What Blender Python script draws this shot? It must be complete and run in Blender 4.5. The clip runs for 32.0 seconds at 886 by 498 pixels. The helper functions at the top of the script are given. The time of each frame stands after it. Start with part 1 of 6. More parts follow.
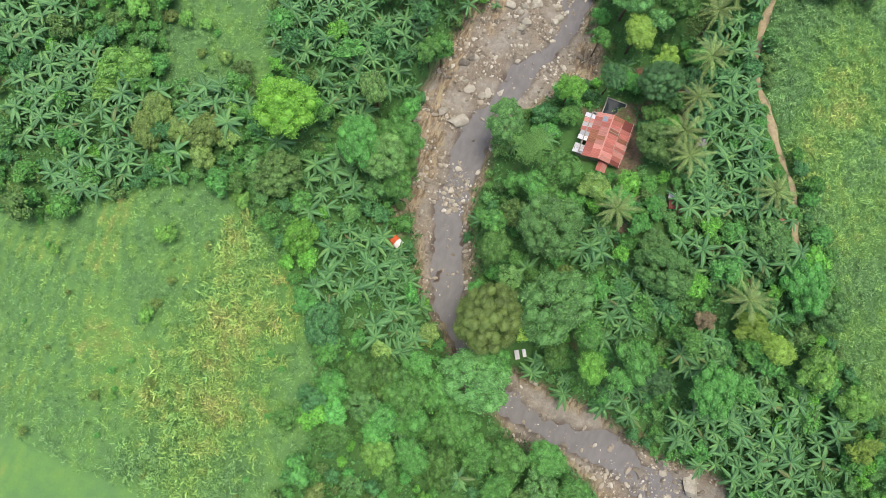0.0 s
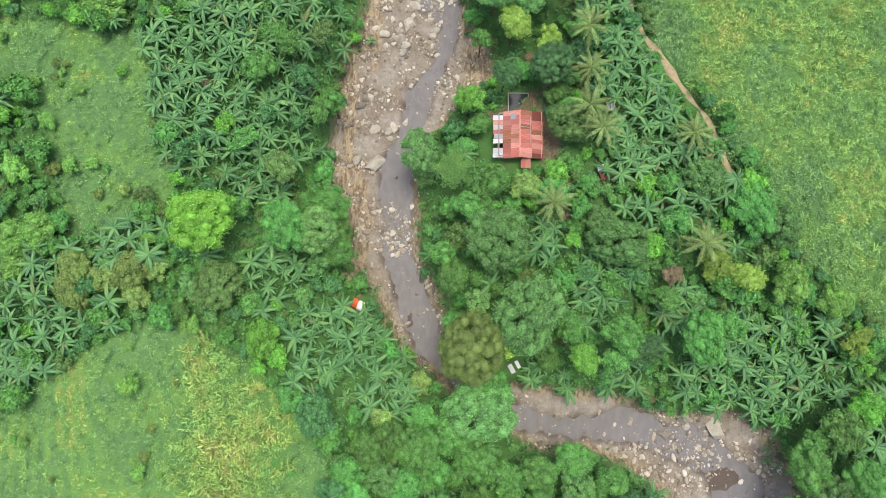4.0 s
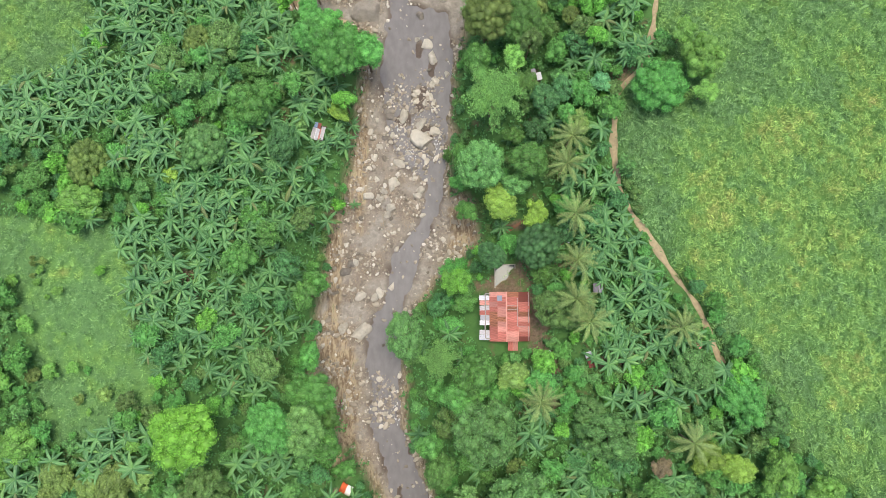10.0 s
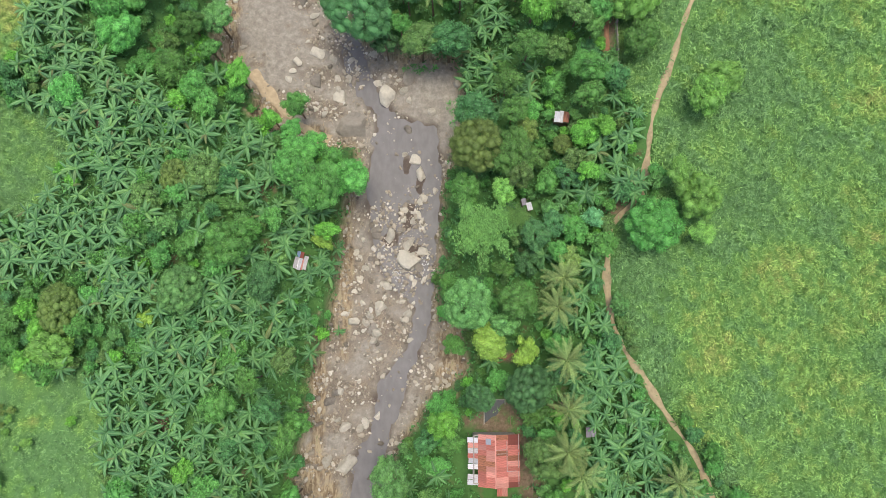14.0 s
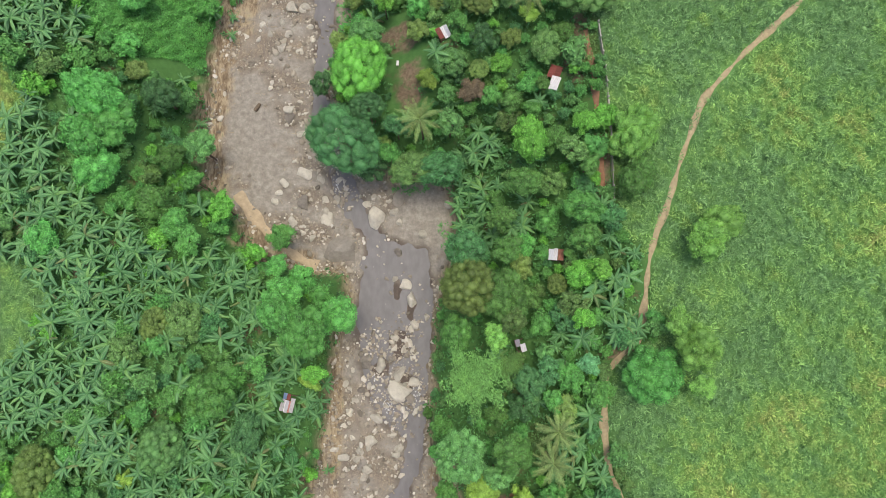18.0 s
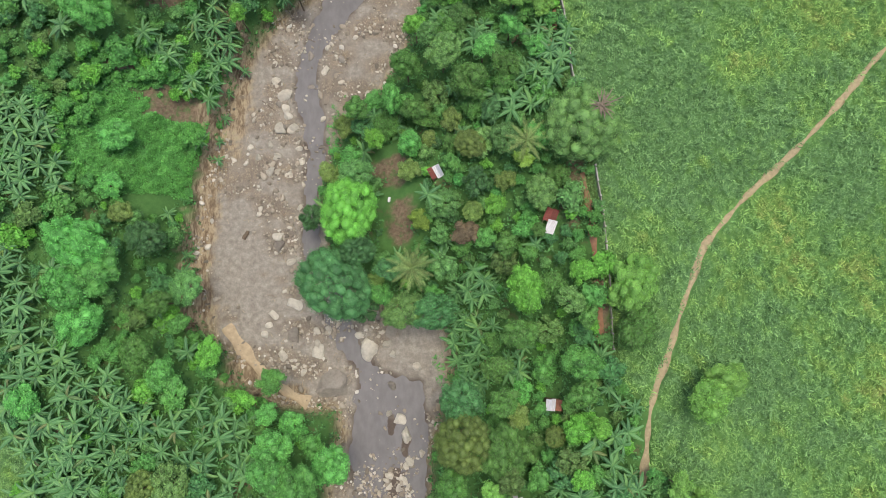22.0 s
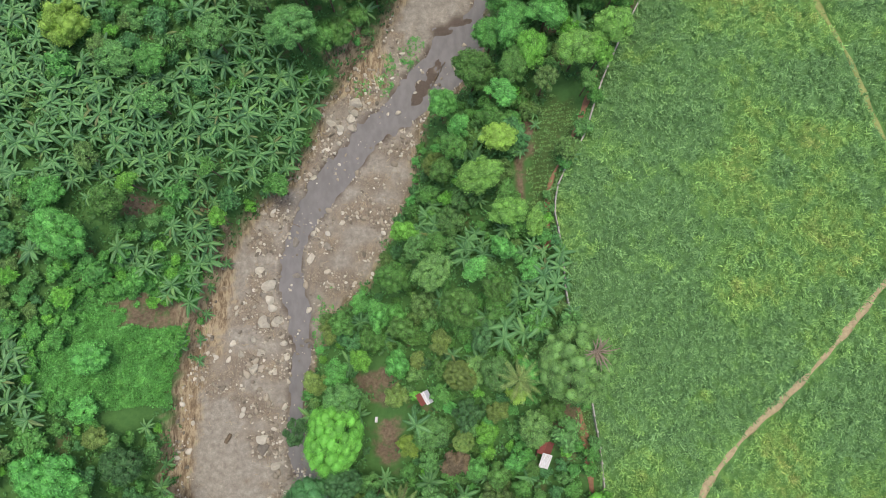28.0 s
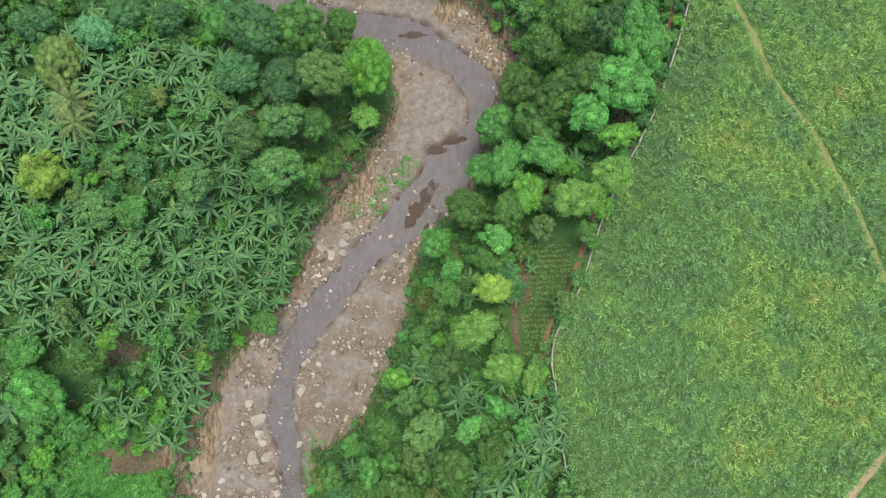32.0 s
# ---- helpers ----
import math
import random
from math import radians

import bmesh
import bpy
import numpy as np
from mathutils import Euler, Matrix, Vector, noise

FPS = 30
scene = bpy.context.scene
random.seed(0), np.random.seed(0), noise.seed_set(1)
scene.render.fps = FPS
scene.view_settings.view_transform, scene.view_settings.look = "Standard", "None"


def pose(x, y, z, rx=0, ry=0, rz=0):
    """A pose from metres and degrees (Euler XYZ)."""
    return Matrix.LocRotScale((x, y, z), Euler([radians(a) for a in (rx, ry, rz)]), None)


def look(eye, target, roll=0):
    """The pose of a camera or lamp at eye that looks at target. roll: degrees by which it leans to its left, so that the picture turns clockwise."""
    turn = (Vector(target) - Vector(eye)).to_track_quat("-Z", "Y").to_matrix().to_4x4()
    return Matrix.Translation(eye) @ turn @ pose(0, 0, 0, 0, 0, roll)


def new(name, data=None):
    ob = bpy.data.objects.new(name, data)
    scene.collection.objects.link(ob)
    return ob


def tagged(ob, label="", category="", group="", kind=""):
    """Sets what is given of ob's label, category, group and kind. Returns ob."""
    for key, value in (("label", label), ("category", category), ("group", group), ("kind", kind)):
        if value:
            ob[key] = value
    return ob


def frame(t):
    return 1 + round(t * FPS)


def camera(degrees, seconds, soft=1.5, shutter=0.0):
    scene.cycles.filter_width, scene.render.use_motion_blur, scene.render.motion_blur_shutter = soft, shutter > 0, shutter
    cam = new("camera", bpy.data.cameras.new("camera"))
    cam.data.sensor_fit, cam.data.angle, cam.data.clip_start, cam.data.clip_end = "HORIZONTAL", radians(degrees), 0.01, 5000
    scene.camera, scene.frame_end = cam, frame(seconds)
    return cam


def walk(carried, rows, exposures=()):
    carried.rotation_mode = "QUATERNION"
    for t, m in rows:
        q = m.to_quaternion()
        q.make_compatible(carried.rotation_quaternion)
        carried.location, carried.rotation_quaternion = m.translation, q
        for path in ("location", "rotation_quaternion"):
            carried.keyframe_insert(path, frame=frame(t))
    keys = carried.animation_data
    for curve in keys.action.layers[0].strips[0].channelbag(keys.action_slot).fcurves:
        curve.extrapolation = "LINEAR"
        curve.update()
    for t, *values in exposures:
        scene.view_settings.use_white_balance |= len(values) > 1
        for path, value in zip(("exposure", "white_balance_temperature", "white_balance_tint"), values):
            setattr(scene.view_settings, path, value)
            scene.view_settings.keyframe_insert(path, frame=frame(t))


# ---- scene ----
cam = camera(73.0, 32.0, soft=0.65)
# seconds, eye (x, y, z), degrees by which the view leans ahead of straight down, heading
PATH = [
    (0, -1.71, -19.48, 102.95, 8.46, 21.54),
    (0.5, -0.80, -18.82, 102.13, 8.66, 7.35),
    (1, -1.06, -18.27, 101.71, 8.52, 2.82),
    (1.5, -1.05, -17.76, 101.47, 8.38, 1.46),
    (2, -0.87, -17.26, 101.36, 8.40, 0.77),
    (2.5, -0.63, -16.40, 101.43, 8.44, 0.09),
    (4.5, -0.52, -8.18, 103.72, 7.84, 1.33),
    (5, -0.41, -5.82, 104.70, 7.87, 0.92),
    (5.5, -0.27, -3.14, 105.78, 7.87, 0.23),
    (6, 0.00, 0.00, 106.18, 7.69, -0.11),
    (7, 0.30, 6.55, 106.14, 7.35, -0.01),
    (8, 0.65, 13.37, 106.21, 7.02, 0.09),
    (9, 0.98, 20.32, 106.34, 6.67, 0.12),
    (10, 1.38, 27.01, 106.23, 6.46, 0.13),
    (11, 2.02, 33.18, 105.80, 6.58, 0.20),
    (12, 2.60, 39.20, 105.46, 6.81, 0.19),
    (13, 3.14, 45.50, 105.14, 6.92, 0.17),
    (14, 3.76, 51.88, 104.89, 6.99, 0.11),
    (14.5, 3.96, 55.05, 104.74, 7.02, 0.01),
    (16.5, 4.78, 67.86, 104.22, 7.16, -0.27),
    (17, 5.06, 71.12, 104.23, 7.20, -0.27),
    (18, 5.38, 77.70, 104.27, 7.24, -0.35),
    (19, 5.75, 84.37, 104.39, 7.09, -0.46),
    (20, 6.09, 91.32, 104.71, 6.95, -0.60),
    (21, 6.41, 98.28, 104.62, 6.87, -0.73),
    (22, 6.68, 105.28, 104.36, 6.89, -0.93),
    (23, 7.15, 112.56, 104.27, 6.76, -0.99),
    (24, 7.61, 119.91, 104.39, 6.55, -1.07),
    (25, 8.05, 126.79, 104.51, 6.54, -1.16),
    (25.5, 8.28, 130.03, 104.45, 6.60, -1.21),
    (27.5, 9.06, 142.48, 104.27, 6.83, -1.22),
    (28, 9.27, 145.57, 104.24, 6.86, -1.20),
    (29, 9.76, 152.02, 104.21, 6.86, -1.20),
    (30, 10.21, 158.71, 104.08, 6.81, -1.27),
    (31, 10.68, 165.82, 104.00, 6.59, -1.29),
    (32, 11.06, 173.26, 104.01, 6.28, -1.28),
]
walk(cam, [(t, pose(x, y, z, tilt, 0, head)) for t, x, y, z, tilt, head in PATH], [(0, 0.23), (5, 0.36), (10, 0.31), (18, 0.07), (21, 0.03), (24, 0.14), (28, 0.02), (32, 0.02)])

# ---- world and light: bright overcast ----
world = bpy.data.worlds.new("sky")
scene.world = world
world.use_nodes = True
wn = world.node_tree
sky = wn.nodes.new("ShaderNodeTexSky")
sky.sky_type = "NISHITA"
sky.sun_disc = False
sky.sun_elevation, sky.sun_rotation = radians(82), radians(34)
sky.air_density, sky.dust_density, sky.ozone_density = 1.2, 4.5, 0.7
wn.links.new(sky.outputs[0], wn.nodes["Background"].inputs[0])
wn.nodes["Background"].inputs[1].default_value = 0.158
sun = new("sun", bpy.data.lights.new("sun", "SUN"))
sun.data.energy, sun.data.angle, sun.data.color = 1.5, radians(24), (0.98, 0.955, 0.77)
sun.matrix_world = look((8, 12, 100), (0, 0, 0))

# ---- materials ----


def node_mat(name, rough=0.8, metal=0.0, spec=0.3):
    m = bpy.data.materials.new(name)
    m.use_nodes = True
    b = m.node_tree.nodes["Principled BSDF"]
    b.inputs["Roughness"].default_value = rough
    b.inputs["Metallic"].default_value = metal
    b.inputs["Specular IOR Level"].default_value = spec
    return m, m.node_tree, b


def add(nt, kind, **props):
    n = nt.nodes.new(kind)
    for k, v in props.items():
        if k == "blend":
            n.blend_type = v
        elif k == "op":
            n.operation = v
        elif k == "attr":
            n.attribute_name = v
    return n


def noise_fac(nt, scale, detail=4.0, rough=0.6, vec=None):
    n = add(nt, "ShaderNodeTexNoise")
    n.inputs["Scale"].default_value, n.inputs["Detail"].default_value, n.inputs["Roughness"].default_value = scale, detail, rough
    if vec is None:
        g = add(nt, "ShaderNodeNewGeometry")
        vec = g.outputs["Position"]
    nt.links.new(vec, n.inputs["Vector"])
    return n.outputs["Fac"]


def ramp(nt, fac, stops):
    r = add(nt, "ShaderNodeValToRGB")
    els = r.color_ramp.elements
    while len(els) < len(stops):
        els.new(0.5)
    for e, (p, c) in zip(els, stops):
        e.position, e.color = p, (*c, 1)
    nt.links.new(fac, r.inputs[0])
    return r.outputs[0]


def mix(nt, fac, a, b, blend="MIX"):
    n = add(nt, "ShaderNodeMixRGB", blend=blend)
    for s, v in ((n.inputs[0], fac), (n.inputs[1], a), (n.inputs[2], b)):
        if isinstance(v, (int, float)):
            s.default_value = v
        elif isinstance(v, tuple):
            s.default_value = (*v, 1)
        else:
            nt.links.new(v, s)
    return n.outputs[0]


def bump(nt, bsdf, height, strength=0.4, distance=0.1):
    n = add(nt, "ShaderNodeBump")
    n.inputs["Strength"].default_value, n.inputs["Distance"].default_value = strength, distance
    nt.links.new(height, n.inputs["Height"])
    nt.links.new(n.outputs[0], bsdf.inputs["Normal"])


def shade(c, k):
    return tuple(min(1.0, v * k) for v in c)


def foliage(name, colour, spread=0.65, hue=0.05, rough=0.55, vary=0.3):
    """Leaves: colour varies from plant to plant and from leaf to leaf."""
    m, nt, b = node_mat(name, rough, 0, 0.35)
    info = add(nt, "ShaderNodeObjectInfo")
    geo = add(nt, "ShaderNodeNewGeometry")
    leaf = ramp(nt, geo.outputs["Random Per Island"], [(0.0, shade(colour, 1 - spread)), (0.55, colour), (1.0, shade(colour, 1 + spread))])
    big = noise_fac(nt, 0.6, 3)
    leaf = mix(nt, 0.3, leaf, ramp(nt, big, [(0.36, shade(colour, 0.45)), (0.5, colour), (0.64, (colour[0] * 1.6, colour[1] * 1.45, colour[2] * 1.2))]))
    hsv = add(nt, "ShaderNodeHueSaturation")
    nt.links.new(leaf, hsv.inputs["Color"])
    for socket, low, high in (("Hue", 0.5 - hue / 2, 0.5 + hue / 2), ("Value", 1 - vary, 1 + vary)):
        mr = add(nt, "ShaderNodeMapRange")
        mr.inputs["To Min"].default_value, mr.inputs["To Max"].default_value = low, high
        nt.links.new(info.outputs["Random"], mr.inputs["Value"])
        nt.links.new(mr.outputs[0], hsv.inputs[socket])
    nt.links.new(hsv.outputs[0], b.inputs["Base Color"])
    return m


GREEN = foliage("leaf green", (0.108, 0.285, 0.066), 0.6, 0.03)
DARK = foliage("leaf dark green", (0.08, 0.215, 0.075), 0.6, 0.02)
BRIGHT = foliage("leaf bright green", (0.15, 0.4, 0.062), 0.55, 0.012, 0.55, 0.14)
LIME = foliage("leaf lime", (0.25, 0.42, 0.075), 0.4, 0.015)
SPRING = foliage("leaf spring green", (0.19, 0.45, 0.06), 0.5, 0.0, 0.55, 0.0)
LIGHT = foliage("leaf light green", (0.185, 0.4, 0.085), 0.5, 0.012, 0.55, 0.16)
OLIVE = foliage("leaf olive", (0.135, 0.26, 0.075), 0.6, 0.02)
KHAKI = foliage("leaf brown olive", (0.15, 0.235, 0.06), 0.5, 0.02)
HEDGE = foliage("leaf yellow olive", (0.2, 0.32, 0.085), 0.5, 0.02)
PALE = foliage("leaf grey green", (0.12, 0.275, 0.082), 0.6, 0.015)
TEAL = foliage("leaf blue green", (0.12, 0.33, 0.13), 0.5, 0.01)
BAMBOO = foliage("bamboo leaf", (0.128, 0.28, 0.07), 0.5, 0.012)
FROND = foliage("palm frond", (0.26, 0.36, 0.125), 0.35, 0.02, 0.5)
DRY = foliage("dry brown leaf", (0.2, 0.16, 0.1), 0.3, 0.02, 0.8)
UNDER = foliage("undergrowth leaf", (0.09, 0.245, 0.07), 0.85, 0.0, 0.6, 0.0)
WEED = foliage("weed leaf", (0.11, 0.32, 0.08), 0.5, 0.02)
LUSH = foliage("lush weed leaf", (0.135, 0.41, 0.095), 0.55, 0.01, 0.55, 0.12)


def banana_foliage():
    """Banana blades: waxy green with a pale midrib; an odd old leaf has turned straw brown."""
    m, nt, b = node_mat("banana leaf", 0.42, 0, 0.4)
    info = add(nt, "ShaderNodeObjectInfo")
    geo = add(nt, "ShaderNodeNewGeometry")
    tone = add(nt, "ShaderNodeMath", op="ADD")
    wrap_ = add(nt, "ShaderNodeMath", op="FRACT")
    nt.links.new(geo.outputs["Random Per Island"], tone.inputs[0])
    nt.links.new(info.outputs["Random"], tone.inputs[1])
    nt.links.new(tone.outputs[0], wrap_.inputs[0])
    leaf = ramp(nt, wrap_.outputs[0], [(0.0, (0.2, 0.16, 0.07)), (0.012, (0.17, 0.17, 0.06)), (0.03, (0.055, 0.15, 0.06)), (0.45, (0.098, 0.245, 0.09)), (0.9, (0.16, 0.35, 0.125)), (1.0, (0.2, 0.38, 0.1))])
    leaf = mix(nt, 0.35, leaf, ramp(nt, noise_fac(nt, 0.35, 4), [(0.36, (0.075, 0.2, 0.08)), (0.64, (0.15, 0.33, 0.09))]))
    rib = add(nt, "ShaderNodeAttribute", attr="rib")
    nt.links.new(mix(nt, rib.outputs["Fac"], leaf, (0.27, 0.42, 0.19)), b.inputs["Base Color"])
    return m


BANANA = banana_foliage()


def plain(name, colour, rough=0.8, spread=0.3, scale=3.0, metal=0.0, bumps=0.3):
    m, nt, b = node_mat(name, rough, metal)
    f = noise_fac(nt, scale, 6, 0.65)
    c = ramp(nt, f, [(0.3, shade(colour, 1 - spread)), (0.7, shade(colour, 1 + spread))])
    info = add(nt, "ShaderNodeObjectInfo")
    c = mix(nt, 0.35, c, ramp(nt, info.outputs["Random"], [(0.0, shade(colour, 0.7)), (1.0, shade(colour, 1.3))]))
    nt.links.new(c, b.inputs["Base Color"])
    if bumps:
        bump(nt, b, f, bumps, 0.05)
    return m


BARK = plain("bark", (0.16, 0.12, 0.085), 0.9, 0.4, 5)
STEM = plain("banana stem", (0.16, 0.2, 0.07), 0.7, 0.4, 6)
ROCK = plain("boulder stone", (0.36, 0.31, 0.25), 0.85, 0.3, 1.2, bumps=0.6)

# ---- plan: outlines of the river bed and the water, south to north ----
BED_WEST = [(62, -90), (50, -58), (47, -46), (45, -42), (41, -38), (34, -34), (28, -32), (18, -32), (15, -30), (7, -27), (3, -22), (-2, -18), (-7, -15),
            (-11, -8), (-14, -2), (-18, 4), (-22, 12), (-25, 16), (-24, 24), (-23, 33), (-21, 43), (-18, 53), (-16.5, 64), (-15.6, 77),
            (-13.3, 84), (-14, 88), (-19.5, 89.4), (-25, 90), (-32, 94), (-37, 102), (-43, 109), (-44, 117), (-43, 125), (-42, 134), (-40, 141),
            (-38, 148), (-35, 157), (-31, 165), (-26, 171), (-20, 176), (-16, 184), (-15, 190), (-10, 196), (-3, 205), (1, 212),
            (3, 218), (2, 226), (-4, 229), (-11, 232), (-31, 242), (-70, 258)]
BED_EAST = [(90, -90), (78, -58), (69, -42), (67, -37), (62, -28), (55, -25), (45, -26), (40, -25), (32, -22), (23, -22), (15, -21), (10, -20), (4, -18),
            (0, -12), (-2, -4), (-6, 4), (-7, 10), (-6.5, 17), (-7, 25), (-4, 29), (-1, 34), (3, 38), (8, 43), (7, 50), (2, 53),
            (2, 59), (3, 68), (3, 77), (5, 86), (7, 91), (8, 100), (6, 107), (-5, 108), (-14, 112), (-17, 120), (-18, 126),
            (-19, 132), (-17, 137), (-14, 147), (-10, 150), (-5, 155), (-3, 160), (0, 166), (3, 173), (4, 180), (6, 188)]
BED_EAST2 = [(11, 193), (16, 197), (19.5, 205), (20, 212), (24, 219), (26, 227), (23, 233), (16, 239), (8, 242), (-5, 246), (-20, 250), (-60, 270)]
WATER_WEST = [(66, -90), (56, -60), (53, -46), (51, -37), (45, -34), (40, -32), (34, -31), (23, -30), (14, -29), (5, -25), (0, -19), (-6, -14), (-8, -9),
              (-11, -1), (-13, 5), (-13, 12), (-14, 18), (-14, 25), (-11, 29), (-10, 33), (-9, 40), (-4, 45), (-2, 51), (-2, 55),
              (-6, 58.5), (-9, 62.5), (-10.5, 67), (-11, 72), (-12, 80), (-11, 89), (-10, 95), (-13, 99), (-17, 104), (-18, 110), (-21, 117), (-22, 123),
              (-21.5, 131), (-21, 139), (-22, 147), (-24, 153), (-23, 162), (-20.5, 168), (-18, 174), (-14.5, 179), (-10, 183), (-8, 187)]
WATER_WEST2 = [(-1, 192), (2, 197), (7, 202), (9, 208), (17, 212), (18, 218), (14, 224), (7, 228), (2, 230), (-4, 230), (-10, 234), (-29, 241), (-66, 256)]
WATER_EAST = [(84, -90), (70, -60), (62, -43), (62, -38), (56, -33), (51, -28), (43, -28), (40, -25.5), (35, -24.5), (30, -26.5), (21, -27), (15, -24.5), (8, -21),
              (3, -18), (-1, -13), (-2, -9), (-5, -1), (-7.5, 5), (-8, 11), (-7.5, 18), (-8, 25), (-7, 31), (-5, 35), (-3, 42),
              (-0.5, 47), (1, 53), (1.7, 60), (2, 66), (3, 76), (3, 86), (2, 93), (-6, 95), (-11, 102), (-14, 110), (-18.5, 121),
              (-19.5, 128), (-18.5, 135), (-17.5, 142), (-18, 149), (-20, 156), (-19.5, 161), (-17, 166), (-13, 171), (-9, 176)]
WATER_EAST2 = [(-4, 183), (4, 188), (10, 193), (15, 197), (19, 205), (20, 212), (24, 220), (23, 224), (14, 231), (7, 236), (0, 237.5), (-10, 238.5), (-23, 243), (-62, 262)]
BED = BED_WEST + (BED_EAST + BED_EAST2)[::-1]
WATER = WATER_WEST + WATER_WEST2 + (WATER_EAST + WATER_EAST2)[::-1]
# where the open field east of the orchard begins: (y, x)
FIELD_EDGE = [(-400, 300), (-80, 118), (-4, 77), (5, 64), (17, 60), (30, 51), (42, 41), (60, 35), (72, 36), (75, 43), (88, 43), (95, 38), (112, 36), (125, 35), (145, 32),
              (157, 31), (168, 29.5), (177, 35), (191, 40), (208, 49), (225, 55), (260, 68), (600, 200)]
PASTURE = [(-140, 52), (-79, 45), (-68, 44), (-58, 43), (-54, 33), (-54, 23), (-48, 17), (-51, 11), (-58, 6), (-66, 5), (-69, 11), (-71, 20), (-75, 30), (-86, 36), (-140, 40)]
PADDY = [(-140, -35), (-76, -26), (-67, -19), (-58, -12), (-46, -9), (-38, -13), (-30, -20), (-24, -27), (-18, -37), (-17, -45), (-22, -90), (-140, -90)]
WEEDS = [(-100, 98), (-76, 92), (-66, 88), (-63, 82), (-66, 74), (-72, 70), (-100, 66)]
GLADE = [(-120, 135), (-73, 125), (-70, 118), (-72, 113), (-72, 108), (-75, 99), (-120, 90)]
LANE = [(52.5, 18.5), (50.5, 22), (48, 29), (43, 36.5), (40, 42), (37, 46), (34.7, 52), (33.7, 60), (34, 67), (35.5, 71.5), (38, 72.7), (40.3, 76), (41.2, 82), (42, 88), (43.2, 93),
        (46, 99.5), (48, 107), (50, 112), (52, 117.5), (60, 126), (69, 134), (77, 142), (84, 150), (90, 156), (120, 182), (170, 215)]
WEST_WEEDS = [(-66.8, 142), (-60.2, 150), (-56.5, 158), (-47, 160), (-35.5, 160), (-35, 149), (-37.6, 143), (-38.5, 135), (-40.5, 129), (-47, 131), (-55, 130.5), (-61.7, 132.8)]
TRACK = [(100, 140), (92, 162), (85, 178), (81, 188), (78, 195), (75, 202), (71, 207), (67, 213), (65, 220), (62, 227), (52, 250), (40, 290)]

# patches: x, y, half-widths
DRY_WEST = [(-64, -25, 3, 7), (-41, -18, 4, 5), (-36, -32, 8, 12), (-54, -43, 6, 6), (-36, -45, 9, 8), (-67, 35, 2, 1), (-76, 116, 5, 14)]
DRY_EAST = [(50, 41, 6, 9), (70, 33, 6, 5), (76, 15, 6, 6), (51, 46, 7, 11), (64, 57, 9, 9), (71, 49, 7, 9), (55, 56, 5, 6), (79, 65, 5, 8), (62, 66, 6, 6), (79, 95, 6, 6), (66, 116, 5, 7),
            (79, 112, 4, 5), (65, 121, 6, 8), (62, 149, 5, 10), (59, 170, 6, 5), (80, 160, 6, 5), (63, 174, 7, 7), (71, 174, 6, 5), (75, 157, 6, 5), (66, 195, 8, 4), (58, 201, 5, 6), (77, 208, 6, 4), (86, 220, 5, 4)]
GREYISH = [(42, 150, 9, 16), (50, 138, 12, 10), (60, 142, 8, 7), (38, 58, 4, 12), (42, 42, 3, 9), (50, 180, 10, 12), (46, 205, 8, 12), (57, 70, 10, 5), (60, 96, 8, 6), (75, 130, 9, 6), (75, 185, 8, 6)]
SILT = [(-35, 119, 6, 12), (-31, 110, 6, 8), (2, 99, 7, 9), (10, 216, 8, 10), (6, 209, 5, 6), (5, 238, 14, 4), (27, -23.5, 9, 2), (-10, 81, 2.5, 6), (-32, 160, 2, 9), (-35, 150, 2, 8)]
BARS = [(6, 233, 3.2, 0.8), (4.6, 192.6, 1.3, 1.2), (6.0, 195, 1.5, 1.6), (8.0, 198, 1.1, 1.6), (9.4, 200, 0.7, 1.2), (10.5, 207.6, 2.0, 1.0), (13.5, 209.8, 2.5, 1.0), (-10.8, -3.2, 0.5, 1.8), (-7, -8.5, 0.4, 1.8), (-4, 85, 0.9, 2.2), (-3.4, 74, 1.8, 2.6), (-7.2, 69, 1.6, 1.5), (-2.8, 66, 2.4, 2.2), (-1.2, 81, 0.8, 2.4), (54, -38, 3, 2)]
FINE = [(-13, 150, 5, 12), (-9, 164, 4, 10), (-1, 178, 5, 10), (-34, 140, 3, 10), (-12, 30, 2, 8)]
SOIL = [(19, 28, 2.2, 10), (13, 33, 5, 2), (17, 36, 2.5, 2), (22, 36.5, 5, 1.5), (21, 19, 2, 4), (22, 14, 1.5, 5), (-44.5, 148.5, 6, 3.2), (-53, 154, 3, 1.2), (-47, 168, 4, 2), (-1, 124, 2.5, 4.5), (-3, 134, 4, 3), (25, 181, 1.6, 6), (24, 172, 0.8, 6),
        (36, 73, 2.5, 1.6), (35, 108, 1.2, 8), (31, 195, 3, 2), (33, 202, 3, 2), (44, 206, 1.5, 9), (-58, 88, 1.5, 2), (-45, 32, 1.5, 4), (33, 19, 4, 1.5), (39, 14, 1.5, 1.5), (16, 45, 4, 1), (30, 128, 2, 6)]
CLAY = [(-43, 118, 2.5, 12), (-41.5, 130, 2.5, 9), (-42, 108, 2.5, 5), (5.5, 46, 3.2, 6.5), (24, 229, 4.5, 8), (16, 238, 6, 3), (-27, 91.5, 7, 2.0), (-33, 96, 3, 4), (-36, 156, 3, 14), (-40, 143, 2.5, 10), (-19, 10, 3, 14), (-22, 20, 2.5, 8), (-7, 199, 6, 7), (-21, 38, 1.5, 14), (-16, 60, 1.5, 14)]
